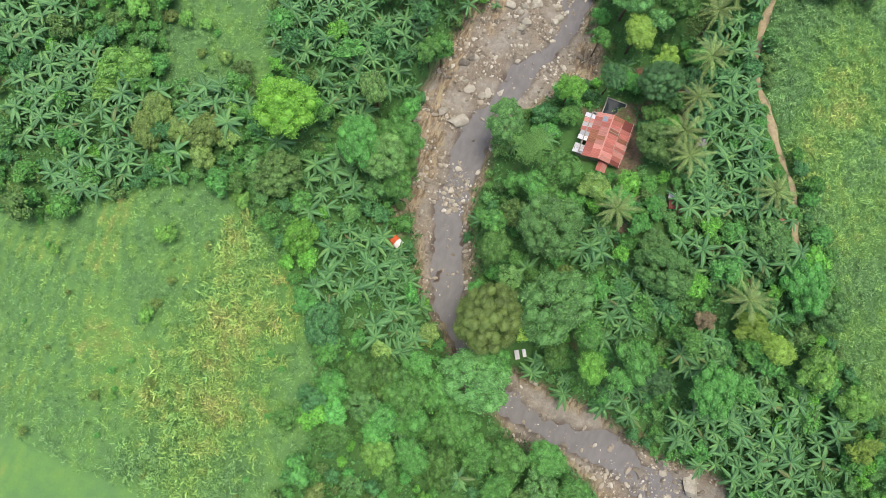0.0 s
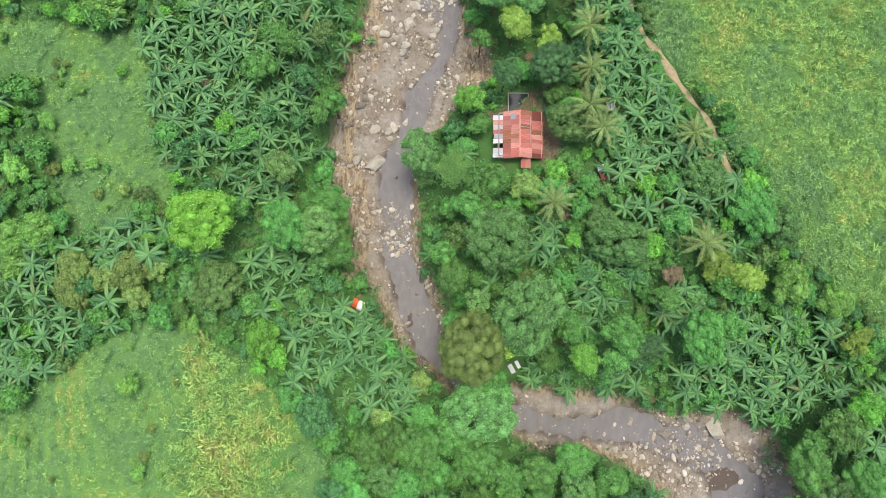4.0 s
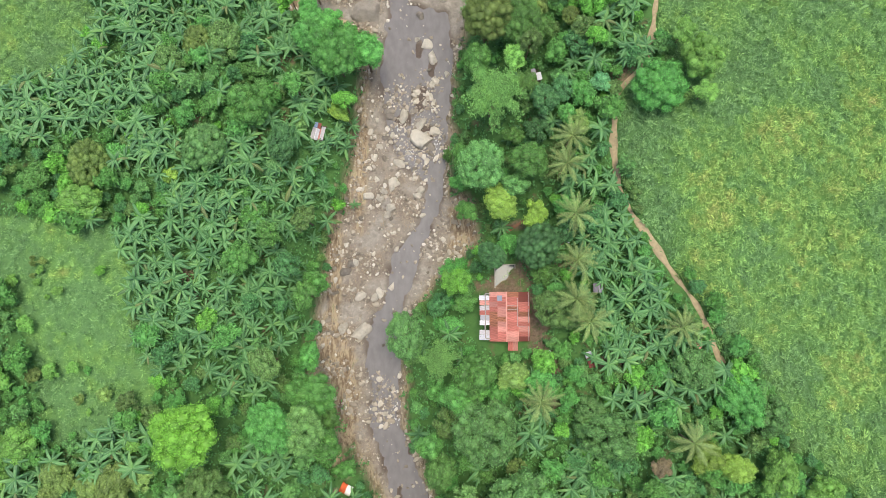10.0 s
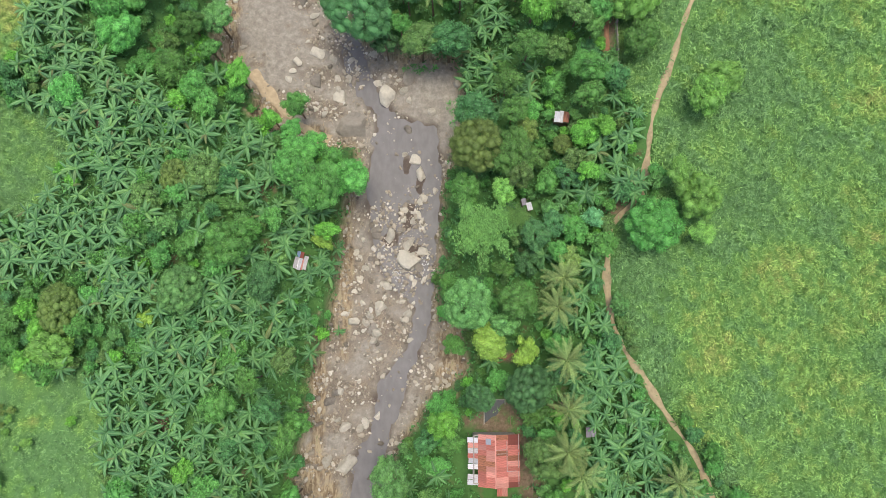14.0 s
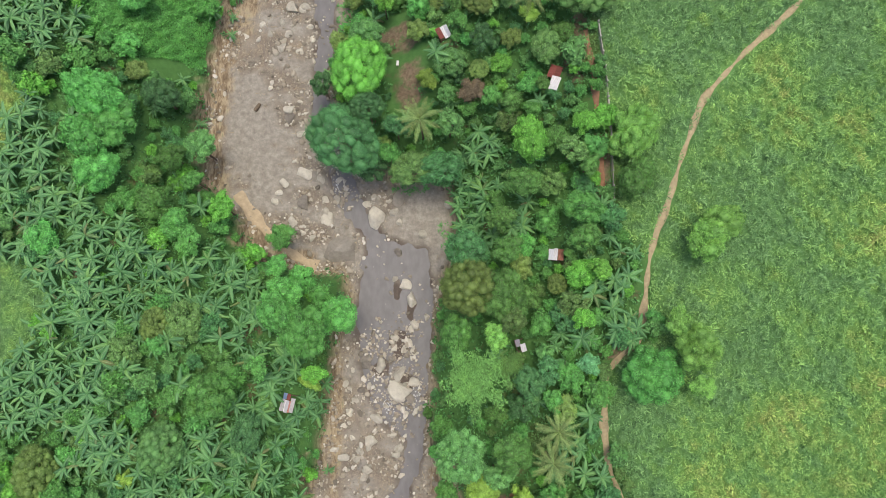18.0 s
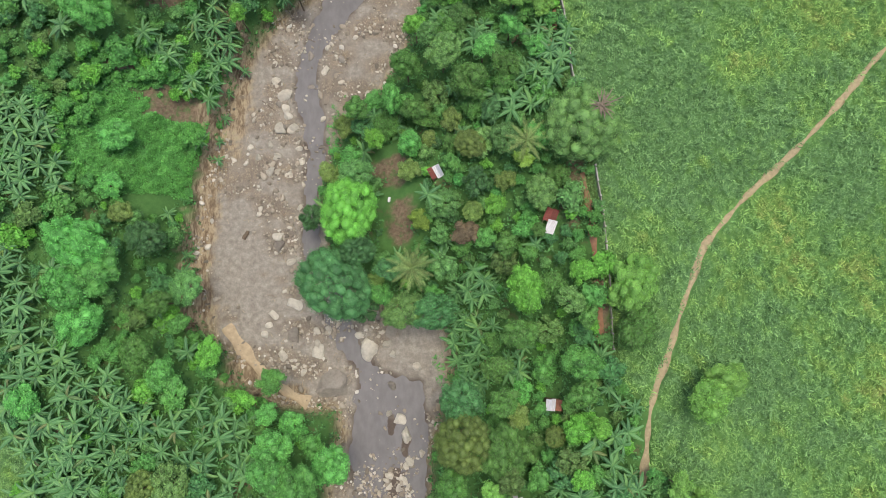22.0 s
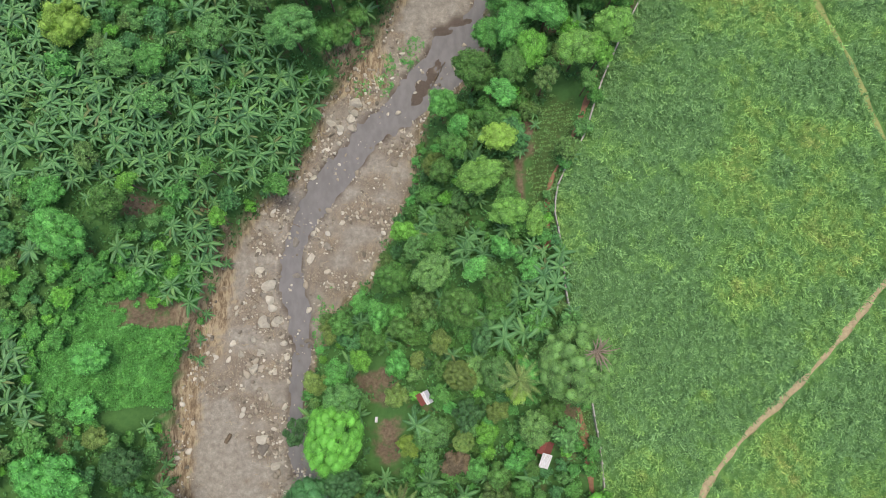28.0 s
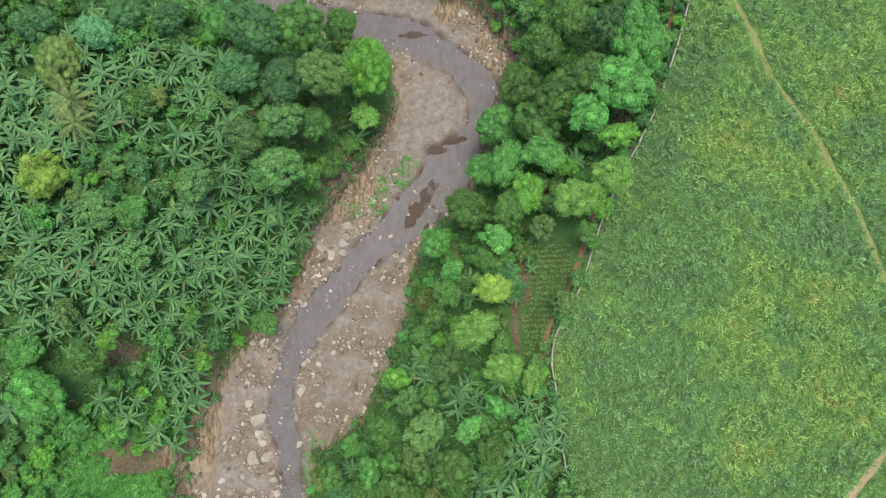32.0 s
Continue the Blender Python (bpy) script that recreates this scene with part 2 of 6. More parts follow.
LAWN = [(28, 172, 3, 9), (31, 182, 3, 5), (14, 34, 4, 2), (32, 128, 3, 6), (36, 100, 2, 6), (23, 57, 2.5, 4), (35, 16, 7, 3), (20, 24, 2, 3), (-36.5, 160, 3, 5)]


def inside(poly, x, y):
    """Which of the points lie in the outline."""
    p = np.asarray(poly, float)
    hit = np.zeros(np.shape(x), bool)
    for (x0, y0), (x1, y1) in zip(p, np.roll(p, -1, 0)):
        if y0 != y1:
            hit ^= ((y0 > y) != (y1 > y)) & (x < (x1 - x0) * (y - y0) / (y1 - y0) + x0)
    return hit


def distance(line, x, y, closed=False):
    p = np.asarray(line, float)
    best = np.full(np.shape(x), 1e9)
    for a, b in zip(p if closed else p[:-1], np.roll(p, -1, 0) if closed else p[1:]):
        d = b - a
        u = np.clip(((x - a[0]) * d[0] + (y - a[1]) * d[1]) / (d @ d), 0, 1)
        best = np.minimum(best, np.hypot(x - a[0] - u * d[0], y - a[1] - u * d[1]))
    return best


def signed(poly, x, y):
    return np.where(inside(poly, x, y), -1, 1) * distance(poly, x, y, True)


def wave(x, y, scale, seed=0):
    """Smooth unevenness between about -1 and 1."""
    r = np.random.RandomState(seed)
    out = 0 * x
    for _ in range(7):
        a, ph, k = r.uniform(0, 6.28), r.uniform(0, 6.28), r.uniform(0.6, 1.7) / scale
        out = out + np.sin((x * np.cos(a) + y * np.sin(a)) * k * 6.28 + ph)
    return out / 3.2


def patch(spots, x, y, soft=0.35, rag=0.25):
    """How far the points lie within soft-edged patches, 0 to 1."""
    out = 0 * x
    r = rag * wave(x, y, 4.5, 21) + rag * 0.6 * wave(x, y, 1.7, 22)
    for a, b, rx, ry in spots:
        d = np.hypot((x - a) / rx, (y - b) / ry) + r
        out = np.maximum(out, np.clip((1 - d) / soft + 0.5, 0, 1))
    return out


def ground(x, y, detail=True):
    """Height of the ground, for arrays."""
    x, y = np.asarray(x, float), np.asarray(y, float)
    rag = wave(x, y, 9, 5) * 0.7 + wave(x, y, 3.3, 6) * 0.35
    d = signed(BED, x, y) + rag
    w = signed(WATER, x, y) - 0.45 + 0.5 * wave(x, y, 4, 9)
    axis = np.interp(y, [-90, -30, -20, 10, 60, 90, 120, 160, 200, 230, 260], [70, 10, 2, -15, -7, -5, -32, -25, 4, 12, -30])
    east = x > axis
    top = np.where(east, -5.6 + 0.056 * np.clip(y, -60, 240), -2.0 + 0.02 * np.clip(y, 0, 200))
    run, power = np.where(east, 44.0, 32.0), np.where(east, 1.6, 1.8)
    u = np.clip(d / run, 0, 1)
    bank = np.clip(d / 2.2, 0, 1)
    bank = bank * bank * (3 - 2 * bank)
    dry = -16.0 + (top + 16.0) * (1 - (1 - u) ** power) + 0.5 * wave(x, y, 25, 2) * u
    bed = -18.35 + 0.1 * np.clip(w, 0, 9) + 0.18 * wave(x, y, 5, 3) + 0.1 * wave(x, y, 1.9, 4)
    w = np.maximum(w, (patch(BARS, x, y, 0.6, 0.15) - 0.5) * 2)
    bed = np.where(w < 0, -18.5 - 0.5 * np.clip(-w / 1.5, 0, 1), np.maximum(bed, -18.5))
    return bed * (1 - bank) + dry * bank


def mesh_object(name, verts, faces, mat=None, smooth=True):
    me = bpy.data.meshes.new(name)
    me.from_pydata([tuple(v) for v in verts], [], [tuple(f) for f in faces])
    if mat:
        me.materials.append(mat)
    if smooth:
        me.shade_smooth()
    return new(name, me)


def stretch(lo, hi, step):
    """Even steps between lo and hi, and ever longer ones out to the horizon."""
    out = [float(v) for v in np.arange(lo, hi + step / 2, step)]
    far = [3.0, 8, 20, 45, 100, 220, 500, 1100, 2400]
    return np.array([lo - v for v in far[::-1]] + out + [hi + v for v in far])


GX, GY = stretch(-92, 100, 0.7), stretch(-80, 262, 0.7)
xx, yy = np.meshgrid(GX, GY)
zz = ground(xx, yy)
nx, ny = len(GX), len(GY)
quad = np.arange(nx * ny).reshape(ny, nx)
faces = np.stack([quad[:-1, :-1], quad[:-1, 1:], quad[1:, 1:], quad[1:, :-1]], -1).reshape(-1, 4)
me = bpy.data.meshes.new("ground")
me.vertices.add(nx * ny)
me.vertices.foreach_set("co", np.stack([xx, yy, zz], -1).astype(np.float32).ravel())
me.loops.add(faces.size)
me.loops.foreach_set("vertex_index", faces.astype(np.int32).ravel())
me.polygons.add(len(faces))
me.polygons.foreach_set("loop_start", np.arange(0, faces.size, 4, dtype=np.int32))
me.update(calc_edges=True)
me.shade_smooth()


def height(x, y):
    """Height of the ground mesh, for arrays."""
    x, y = np.asarray(x, float), np.asarray(y, float)
    i = np.clip(np.searchsorted(GX, x) - 1, 0, nx - 2)
    j = np.clip(np.searchsorted(GY, y) - 1, 0, ny - 2)
    u, v = (x - GX[i]) / (GX[i + 1] - GX[i]), (y - GY[j]) / (GY[j + 1] - GY[j])
    return (zz[j, i] * (1 - u) + zz[j, i + 1] * u) * (1 - v) + (zz[j + 1, i] * (1 - u) + zz[j + 1, i + 1] * u) * v


def gz(x, y):
    return float(height(x, y))


def cover(name, values):
    a = me.attributes.new(name, "FLOAT", "POINT")
    a.data.foreach_set("value", np.clip(values, 0, 1).astype(np.float32).ravel())


bed_d = signed(BED, xx, yy) + wave(xx, yy, 9, 5) * 0.7 + wave(xx, yy, 3.3, 6) * 0.35
east_edge = np.interp(yy, *zip(*FIELD_EDGE))
open_d = np.maximum(xx - east_edge, np.maximum(-signed(PASTURE, xx, yy), np.maximum(-signed(PADDY, xx, yy), np.maximum(-signed(GLADE, xx, yy), -signed(WEEDS, xx, yy)))))
cover("bare", 0.5 - (bed_d - 0.3) / 1.4)
wet_d = signed(WATER, xx, yy)
cover("sand", np.maximum(patch(SILT, xx, yy), np.maximum(0.55 - (wet_d - 1.8 + 1.5 * wave(xx, yy, 9, 12)) / 3, 0.3 - 1.2 * wave(xx, yy, 11, 71))))
cover("damp", 0.6 - (np.maximum(wet_d, -2 * patch(BARS, xx, yy)) - 0.4 + 0.5 * wave(xx, yy, 5, 13)) / 1.4)
cover("open", 0.5 + open_d / 2)
cover("soil", patch(SOIL, xx, yy))
cover("clay", np.maximum(patch(CLAY, xx, yy), 1.0 - np.abs(bed_d - 0.3) / 1.6))
cover("lawn", patch(LAWN, xx, yy))


def dryness(x, y):
    """How yellow the field's grass is, 0 to 1."""
    d = np.maximum(0.62 * patch(DRY_WEST, x, y, 0.8, 0.4), 0.46 * patch(DRY_EAST, x, y, 1.3, 0.5))
    rows = np.where(inside(PADDY, x, y), np.clip((-58 - x) / 6, 0, 1) * 0.34 * np.sin((x + 0.12 * y) * 3.0), 0)
    d = d + rows + np.where(inside(PADDY, x, y), -0.03, 0) - np.where(inside(PASTURE, x, y), 0.1, 0)
    d = d - 0.45 * patch(GREYISH, x, y, 1.0, 0.5)
    return np.clip(0.66 * d + 0.18 + 0.16 * wave(x, y, 11, 31) + 0.14 * wave(x, y, 4, 32), 0, 1)


cover("dry", dryness(xx, yy))
tagged(new("ground", me), "uneven ground of a river valley, grass, soil and gravel", "ground", kind="structure")

m, nt, b = node_mat("ground", 0.95, 0, 0.15)


def attr(nt, name):
    n = add(nt, "ShaderNodeAttribute", attr=name)
    return n.outputs["Fac"]


grit = noise_fac(nt, 2.2, 8, 0.75)
big = noise_fac(nt, 0.09, 5, 0.6)
soil = mix(nt, grit, (0.1, 0.07, 0.045), (0.24, 0.17, 0.11))
weeds = mix(nt, noise_fac(nt, 1.3, 6, 0.7), (0.055, 0.135, 0.04), (0.115, 0.25, 0.07))
shady = mix(nt, ramp(nt, noise_fac(nt, 0.25, 4), [(0.6, (0, 0, 0)), (0.74, (1, 1, 1))]), weeds, soil)


def meadow_colour(nt):
    """Grass of the open fields, from blue-green through green to straw."""
    f = add(nt, "ShaderNodeMath", op="ADD")
    n = add(nt, "ShaderNodeMath", op="MULTIPLY_ADD")
    nt.links.new(noise_fac(nt, 0.55, 6, 0.7), n.inputs[0])
    n.inputs[1].default_value, n.inputs[2].default_value = 0.7, -0.35
    nt.links.new(attr(nt, "dry"), f.inputs[0])
    nt.links.new(n.outputs[0], f.inputs[1])
    return ramp(nt, f.outputs[0], [(0.02, (0.145, 0.295, 0.122)), (0.28, (0.19, 0.38, 0.112)), (0.5, (0.258, 0.425, 0.108)), (0.75, (0.37, 0.415, 0.13)), (1.0, (0.45, 0.39, 0.16))])


meadow = mix(nt, 0.55, meadow_colour(nt), mix(nt, noise_fac(nt, 2.4, 8, 0.75), (0.06, 0.15, 0.045), (0.19, 0.35, 0.095)))
stony = noise_fac(nt, 5.0, 9, 0.8)
gravel = ramp(nt, stony, [(0.36, (0.11, 0.092, 0.075)), (0.5, (0.26, 0.215, 0.165)), (0.62, (0.56, 0.49, 0.39))])
gravel = mix(nt, 0.4, gravel, ramp(nt, noise_fac(nt, 0.3, 5), [(0.38, (0.12, 0.1, 0.085)), (0.62, (0.38, 0.3, 0.215))]))
silt = ramp(nt, noise_fac(nt, 0.8, 10, 0.78), [(0.3, (0.2, 0.177, 0.154)), (0.5, (0.315, 0.282, 0.242)), (0.68, (0.46, 0.418, 0.36))])
streak = add(nt, "ShaderNodeTexNoise")
lie = add(nt, "ShaderNodeMapping")
lie.inputs["Scale"].default_value = (1.0, 0.28, 1.0)
spot = add(nt, "ShaderNodeNewGeometry")
nt.links.new(spot.outputs["Position"], lie.inputs["Vector"])
nt.links.new(lie.outputs[0], streak.inputs["Vector"])
streak.inputs["Scale"].default_value, streak.inputs["Detail"].default_value, streak.inputs["Roughness"].default_value = 1.3, 9, 0.72
clay = ramp(nt, streak.outputs["Fac"], [(0.32, (0.1, 0.07, 0.047)), (0.46, (0.24, 0.178, 0.118)), (0.58, (0.46, 0.37, 0.25)), (0.7, (0.17, 0.2, 0.08))])
gravel = mix(nt, ramp(nt, streak.outputs["Fac"], [(0.4, (0, 0, 0)), (0.6, (0.5, 0.5, 0.5))]), gravel, (0.22, 0.18, 0.15))
mud = ramp(nt, streak.outputs["Fac"], [(0.52, (0, 0, 0)), (0.68, (0.6, 0.6, 0.6))])
gravel = mix(nt, mud, gravel, mix(nt, grit, (0.12, 0.1, 0.087), (0.22, 0.19, 0.165)))
bed_colour = mix(nt, attr(nt, "sand"), gravel, silt)
bed_colour = mix(nt, attr(nt, "clay"), bed_colour, clay)
bed_colour = mix(nt, attr(nt, "damp"), bed_colour, mix(nt, grit, (0.085, 0.066, 0.056), (0.17, 0.135, 0.112)))
red_soil = ramp(nt, noise_fac(nt, 1.6, 8, 0.7), [(0.3, (0.12, 0.08, 0.055)), (0.5, (0.2, 0.14, 0.1)), (0.7, (0.32, 0.235, 0.165))])
lawn = mix(nt, noise_fac(nt, 2.0, 7, 0.7), (0.045, 0.09, 0.03), (0.12, 0.18, 0.055))
colour = mix(nt, attr(nt, "lawn"), shady, lawn)
colour = mix(nt, attr(nt, "open"), colour, meadow)
worn = add(nt, "ShaderNodeMath", op="MULTIPLY")
nt.links.new(attr(nt, "soil"), worn.inputs[0])
nt.links.new(ramp(nt, noise_fac(nt, 0.7, 7, 0.7), [(0.32, (0.1, 0.1, 0.1)), (0.5, (0.95, 0.95, 0.95))]), worn.inputs[1])
colour = mix(nt, worn.outputs[0], colour, red_soil)
colour = mix(nt, attr(nt, "clay"), colour, clay)
colour = mix(nt, attr(nt, "bare"), colour, bed_colour)
nt.links.new(colour, b.inputs["Base Color"])
bump(nt, b, grit, 0.9, 0.25)
me.materials.append(m)

# ---- river water: a sheet that the banks cut off ----
wx, wy = np.arange(-80, 100, 1.0), np.arange(-90, 266, 1.0)
gx, gy = np.meshgrid(wx, wy)
wet = signed(WATER, gx, gy) < 2.4
vid = -np.ones(gx.shape, int)
verts, faces = [], []


def corner(j, i):
    if vid[j, i] < 0:
        vid[j, i] = len(verts)
        verts.append((gx[j, i], gy[j, i], -18.58))
    return vid[j, i]


for j in range(len(wy) - 1):
    for i in range(len(wx) - 1):
        if wet[j, i]:
            faces.append((corner(j, i), corner(j, i + 1), corner(j + 1, i + 1), corner(j + 1, i)))
m, nt, b = node_mat("silty water", 0.42, 0, 0.16)
f = noise_fac(nt, 0.25, 5, 0.6)
flow = add(nt, "ShaderNodeTexNoise")
lie = add(nt, "ShaderNodeMapping")
lie.inputs["Scale"].default_value = (1.0, 0.5, 1.0)
spot = add(nt, "ShaderNodeNewGeometry")
nt.links.new(spot.outputs["Position"], lie.inputs["Vector"])
nt.links.new(lie.outputs[0], flow.inputs["Vector"])
flow.inputs["Scale"].default_value, flow.inputs["Detail"].default_value = 0.9, 6
nt.links.new(mix(nt, 0.5, mix(nt, f, (0.15, 0.141, 0.145), (0.215, 0.203, 0.207)), ramp(nt, flow.outputs["Fac"], [(0.35, (0.14, 0.131, 0.133)), (0.65, (0.215, 0.203, 0.207))])), b.inputs["Base Color"])
bump(nt, b, noise_fac(nt, 2.0, 5, 0.6), 0.25, 0.08)
tagged(mesh_object("water", verts, faces, m), "shallow grey-brown silty river water", "water", kind="structure")


def strip(name, line, width, mat, lift, label):
    """A lane laid on the ground along a line."""
    p = np.asarray(line, float)
    seg = np.r_[0, np.cumsum(np.hypot(*np.diff(p, axis=0).T))]
    s = np.arange(0, seg[-1], 0.8)
    x, y = np.interp(s, seg, p[:, 0]), np.interp(s, seg, p[:, 1])
    k = np.ones(7) / 7
    x[3:-3], y[3:-3] = np.convolve(x, k, "valid"), np.convolve(y, k, "valid")
    tx, ty = np.gradient(x), np.gradient(y)
    n = np.hypot(tx, ty)
    verts, faces = [], []
    across = 7
    for i in range(len(s)):
        wide = width * (0.75 + 0.25 * math.sin(s[i] * 0.31) + 0.2 * math.sin(s[i] * 1.1 + 1))
        for j in range(across):
            o = (j / (across - 1) - 0.5) * wide
            px, py = x[i] - ty[i] / n[i] * o, y[i] + tx[i] / n[i] * o
            verts.append((px, py, 0.0))
    v = np.array(verts)
    v[:, 2] = height(v[:, 0], v[:, 1]) + lift
    v[0::across, 2] -= 0.25
    v[across - 1 :: across, 2] -= 0.25
    for i in range(len(s) - 1):
        for j in range(across - 1):
            a = i * across + j
            faces.append((a, a + 1, a + across + 1, a + across))
    return tagged(mesh_object(name, v, faces, mat), label, "path", kind="structure")


EARTH = plain("trodden earth", (0.41, 0.325, 0.2), 0.95, 0.35, 1.6, bumps=0.5)
GRASSY = plain("grassy track", (0.27, 0.3, 0.11), 0.95, 0.35, 1.6, bumps=0.5)
strip("path", LANE, 1.7, EARTH, 0.12, "trodden brown earth path beside the field")
strip("path", TRACK, 1.4, GRASSY, 0.12, "grassy worn track across the field")

SHELF = plain("pale tan clay", (0.43, 0.335, 0.225), 0.95, 0.3, 1.2, bumps=0.6)
shelf = strip("clay_shelf", [(-37, 105), (-34.4, 101.3), (-30.8, 97), (-27.3, 93.8), (-23.8, 91.2), (-19.6, 89.4)], 2.6, SHELF, 0.3, "low shelf of bare pale tan clay below the bank")
tagged(shelf, "low shelf of bare pale tan clay below the bank", "river bank", kind="structure")

# ---- plants: meshes built once and shared ----
rnd = random.Random(7)


def mesh_of(name, verts, faces, mat, smooth=False):
    me = bpy.data.meshes.new(name)
    me.from_pydata([tuple(v) for v in verts], [], faces)
    if mat:
        me.materials.append(mat)
    if smooth:
        me.shade_smooth()
    return me


def thing(name, m, label, category, group=""):
    ob = new(name)
    ob.matrix_world = m
    ob.empty_display_size = 0.3
    return tagged(ob, label, category, group)


def piece(name, me, parent, m=None, mat=None, label=""):
    ob = new(name, me)
    ob.parent = parent
    if m is not None:
        ob.matrix_basis = m
    if mat is not None:
        ob.material_slots[0].link = "OBJECT"
        ob.material_slots[0].material = mat
    if label:
        ob["label"] = label
    return ob


def tube(verts, faces, pts, radii, sides=6):
    base = len(verts)
    pts = [Vector(p) for p in pts]
    for i, p in enumerate(pts):
        t = (pts[min(i + 1, len(pts) - 1)] - pts[max(i - 1, 0)]).normalized()
        q = t.to_track_quat("Z", "Y")
        for s in range(sides):
            a = 6.2832 * s / sides
            verts.append(p + q @ Vector((math.cos(a) * radii[i], math.sin(a) * radii[i], 0)))
    for i in range(len(pts) - 1):
        for s in range(sides):
            a, c = base + i * sides + s, base + i * sides + (s + 1) % sides
            faces.append((a, c, c + sides, a + sides))


def leaf_card(verts, faces, p, normal, size, wide, r):
    """One small leaf: two faces folded along the middle."""
    n = normal.normalized()
    t = n.orthogonal()
    t.rotate(Matrix.Rotation(r.uniform(0, 6.28), 3, n))
    side = n.cross(t)
    i = len(verts)
    verts += [p - t * size * 0.5, p + side * wide * 0.5 + n * size * 0.08, p + t * size * 0.5 - n * size * 0.15, p - side * wide * 0.5 + n * size * 0.08]
    faces += [(i, i + 1, i + 2), (i, i + 2, i + 3)]


bm = bmesh.new()
bmesh.ops.create_icosphere(bm, subdivisions=1, radius=1.0)
BALL_V = np.array([v.co for v in bm.verts])
BALL_F = np.array([[v.index for v in f.verts] for f in bm.faces])
bm.free()


def unit(v):
    return v / np.linalg.norm(v, axis=-1, keepdims=True)


def fast_mesh(name, v, tris, mat):
    me = bpy.data.meshes.new(name)
    me.vertices.add(len(v))
    me.vertices.foreach_set("co", np.asarray(v, np.float32).ravel())
    me.loops.add(tris.size)
    me.loops.foreach_set("vertex_index", tris.astype(np.int32).ravel())
    me.polygons.add(len(tris))
    me.polygons.foreach_set("loop_start", np.arange(0, tris.size, tris.shape[1], dtype=np.int32))
    me.update(calc_edges=True)
    me.materials.append(mat)
    return me


def crown_mesh(name, seed, lobes, cards, card, flat=0.75, rough=0.25, lobe=0.42, core=0.9):
    """A crown about 1 m in radius round the origin: uneven lobes of many small leaves round dense cores."""
    r = np.random.RandomState(seed)
    i = np.arange(lobes)
    z = 1 - 1.25 * (i + 0.5) / lobes
    a = i * 2.39996 + r.uniform(-0.5, 0.5, lobes)
    h = np.sqrt(np.maximum(0, 1 - z * z))
    k = (1 - lobe) * r.uniform(1 - rough, 1 + rough * 0.35, lobes)
    centre = np.stack([h * np.cos(a) * k, h * np.sin(a) * k, z * k * flat], -1)
    size = lobe * r.uniform(0.65, 1.25, lobes)
    pick = r.randint(0, lobes, cards)
    d = r.normal(0, 1, (cards, 3)) + (0, 0, 0.45)
    d = unit(d)
    p = centre[pick] + d * (size[pick] * r.uniform(0.84, 1.22, cards))[:, None]
    gap = np.linalg.norm(p[:, None] - centre[None], axis=-1) / size[None]
    keep = (gap.min(1) > 0.78) & (d[:, 2] > -0.4) & (p[:, 2] > -0.45)
    p, d = p[keep], d[keep]
    n = unit(d + r.uniform(-0.8, 0.8, d.shape) + (0, 0, 0.25))
    t = unit(np.cross(n, r.normal(0, 1, n.shape)))
    side = np.cross(n, t)
    s = card * r.uniform(0.65, 1.35, len(p))[:, None]
    w = s * r.uniform(0.4, 0.65, (len(p), 1))
    v = np.stack([p - t * s * 0.5, p + side * w * 0.5 + n * s * 0.08, p + t * s * 0.5 - n * s * 0.15, p - side * w * 0.5 + n * s * 0.08], 1).reshape(-1, 3)
    q = np.arange(len(p))[:, None] * 4
    f = np.concatenate([q + (0, 1, 2), q + (0, 2, 3)])
    balls = (centre[:, None] + BALL_V[None] * (size * core)[:, None, None] * r.uniform(0.9, 1.1, (lobes, len(BALL_V), 1))).reshape(-1, 3)
    fb = (BALL_F[None] + (np.arange(lobes) * len(BALL_V))[:, None, None]).reshape(-1, 3) + len(v)
    return fast_mesh(name, np.concatenate([v, balls]), np.concatenate([f, fb]), GREEN)


# three sizes of each habit, so that leaves keep their true size
CROWNS = {}
for habit, flat, rough, lobe in (("round", 0.72, 0.2, 0.21), ("lobed", 0.78, 0.34, 0.25), ("open", 0.7, 0.6, 0.28), ("tall", 1.0, 0.5, 0.28)):
    for size, lobes, cards, card in (("small", 22, 2400, 0.155), ("mid", 42, 5600, 0.1), ("big", 80, 13000, 0.066)):
        CROWNS[habit, size] = [crown_mesh("crown", 10 + 7 * k + lobes, lobes, cards, card, flat, rough, lobe * (1.15 if size == "small" else 1.0 if size == "mid" else 0.85)) for k in range(3)]


def feather_mesh(name, seed):
    """Bamboo: many arching culms with hanging leaf sprays, about 1 m in radius."""
    r = random.Random(seed)
    verts, faces = [], []
    for i in range(60):
        a, reach = r.uniform(0, 6.28), math.sqrt(r.uniform(0.02, 1))
        top = r.uniform(0.15, 0.5)
        for s in range(130):
            u = r.uniform(0.03, 1.0)
            o = Vector((math.cos(a), math.sin(a), 0)) * reach * u
            o.z = top * (1 - (u - 0.35) ** 2 * 1.6) + r.uniform(-0.08, 0.05)
            o += Vector((-math.sin(a), math.cos(a), 0)) * r.uniform(-0.13, 0.13)
            leaf_card(verts, faces, o, Vector((r.uniform(-0.6, 0.6), r.uniform(-0.6, 0.6), 1)), r.uniform(0.04, 0.085), r.uniform(0.014, 0.03), r)
    return mesh_of(name, verts, faces, BAMBOO)


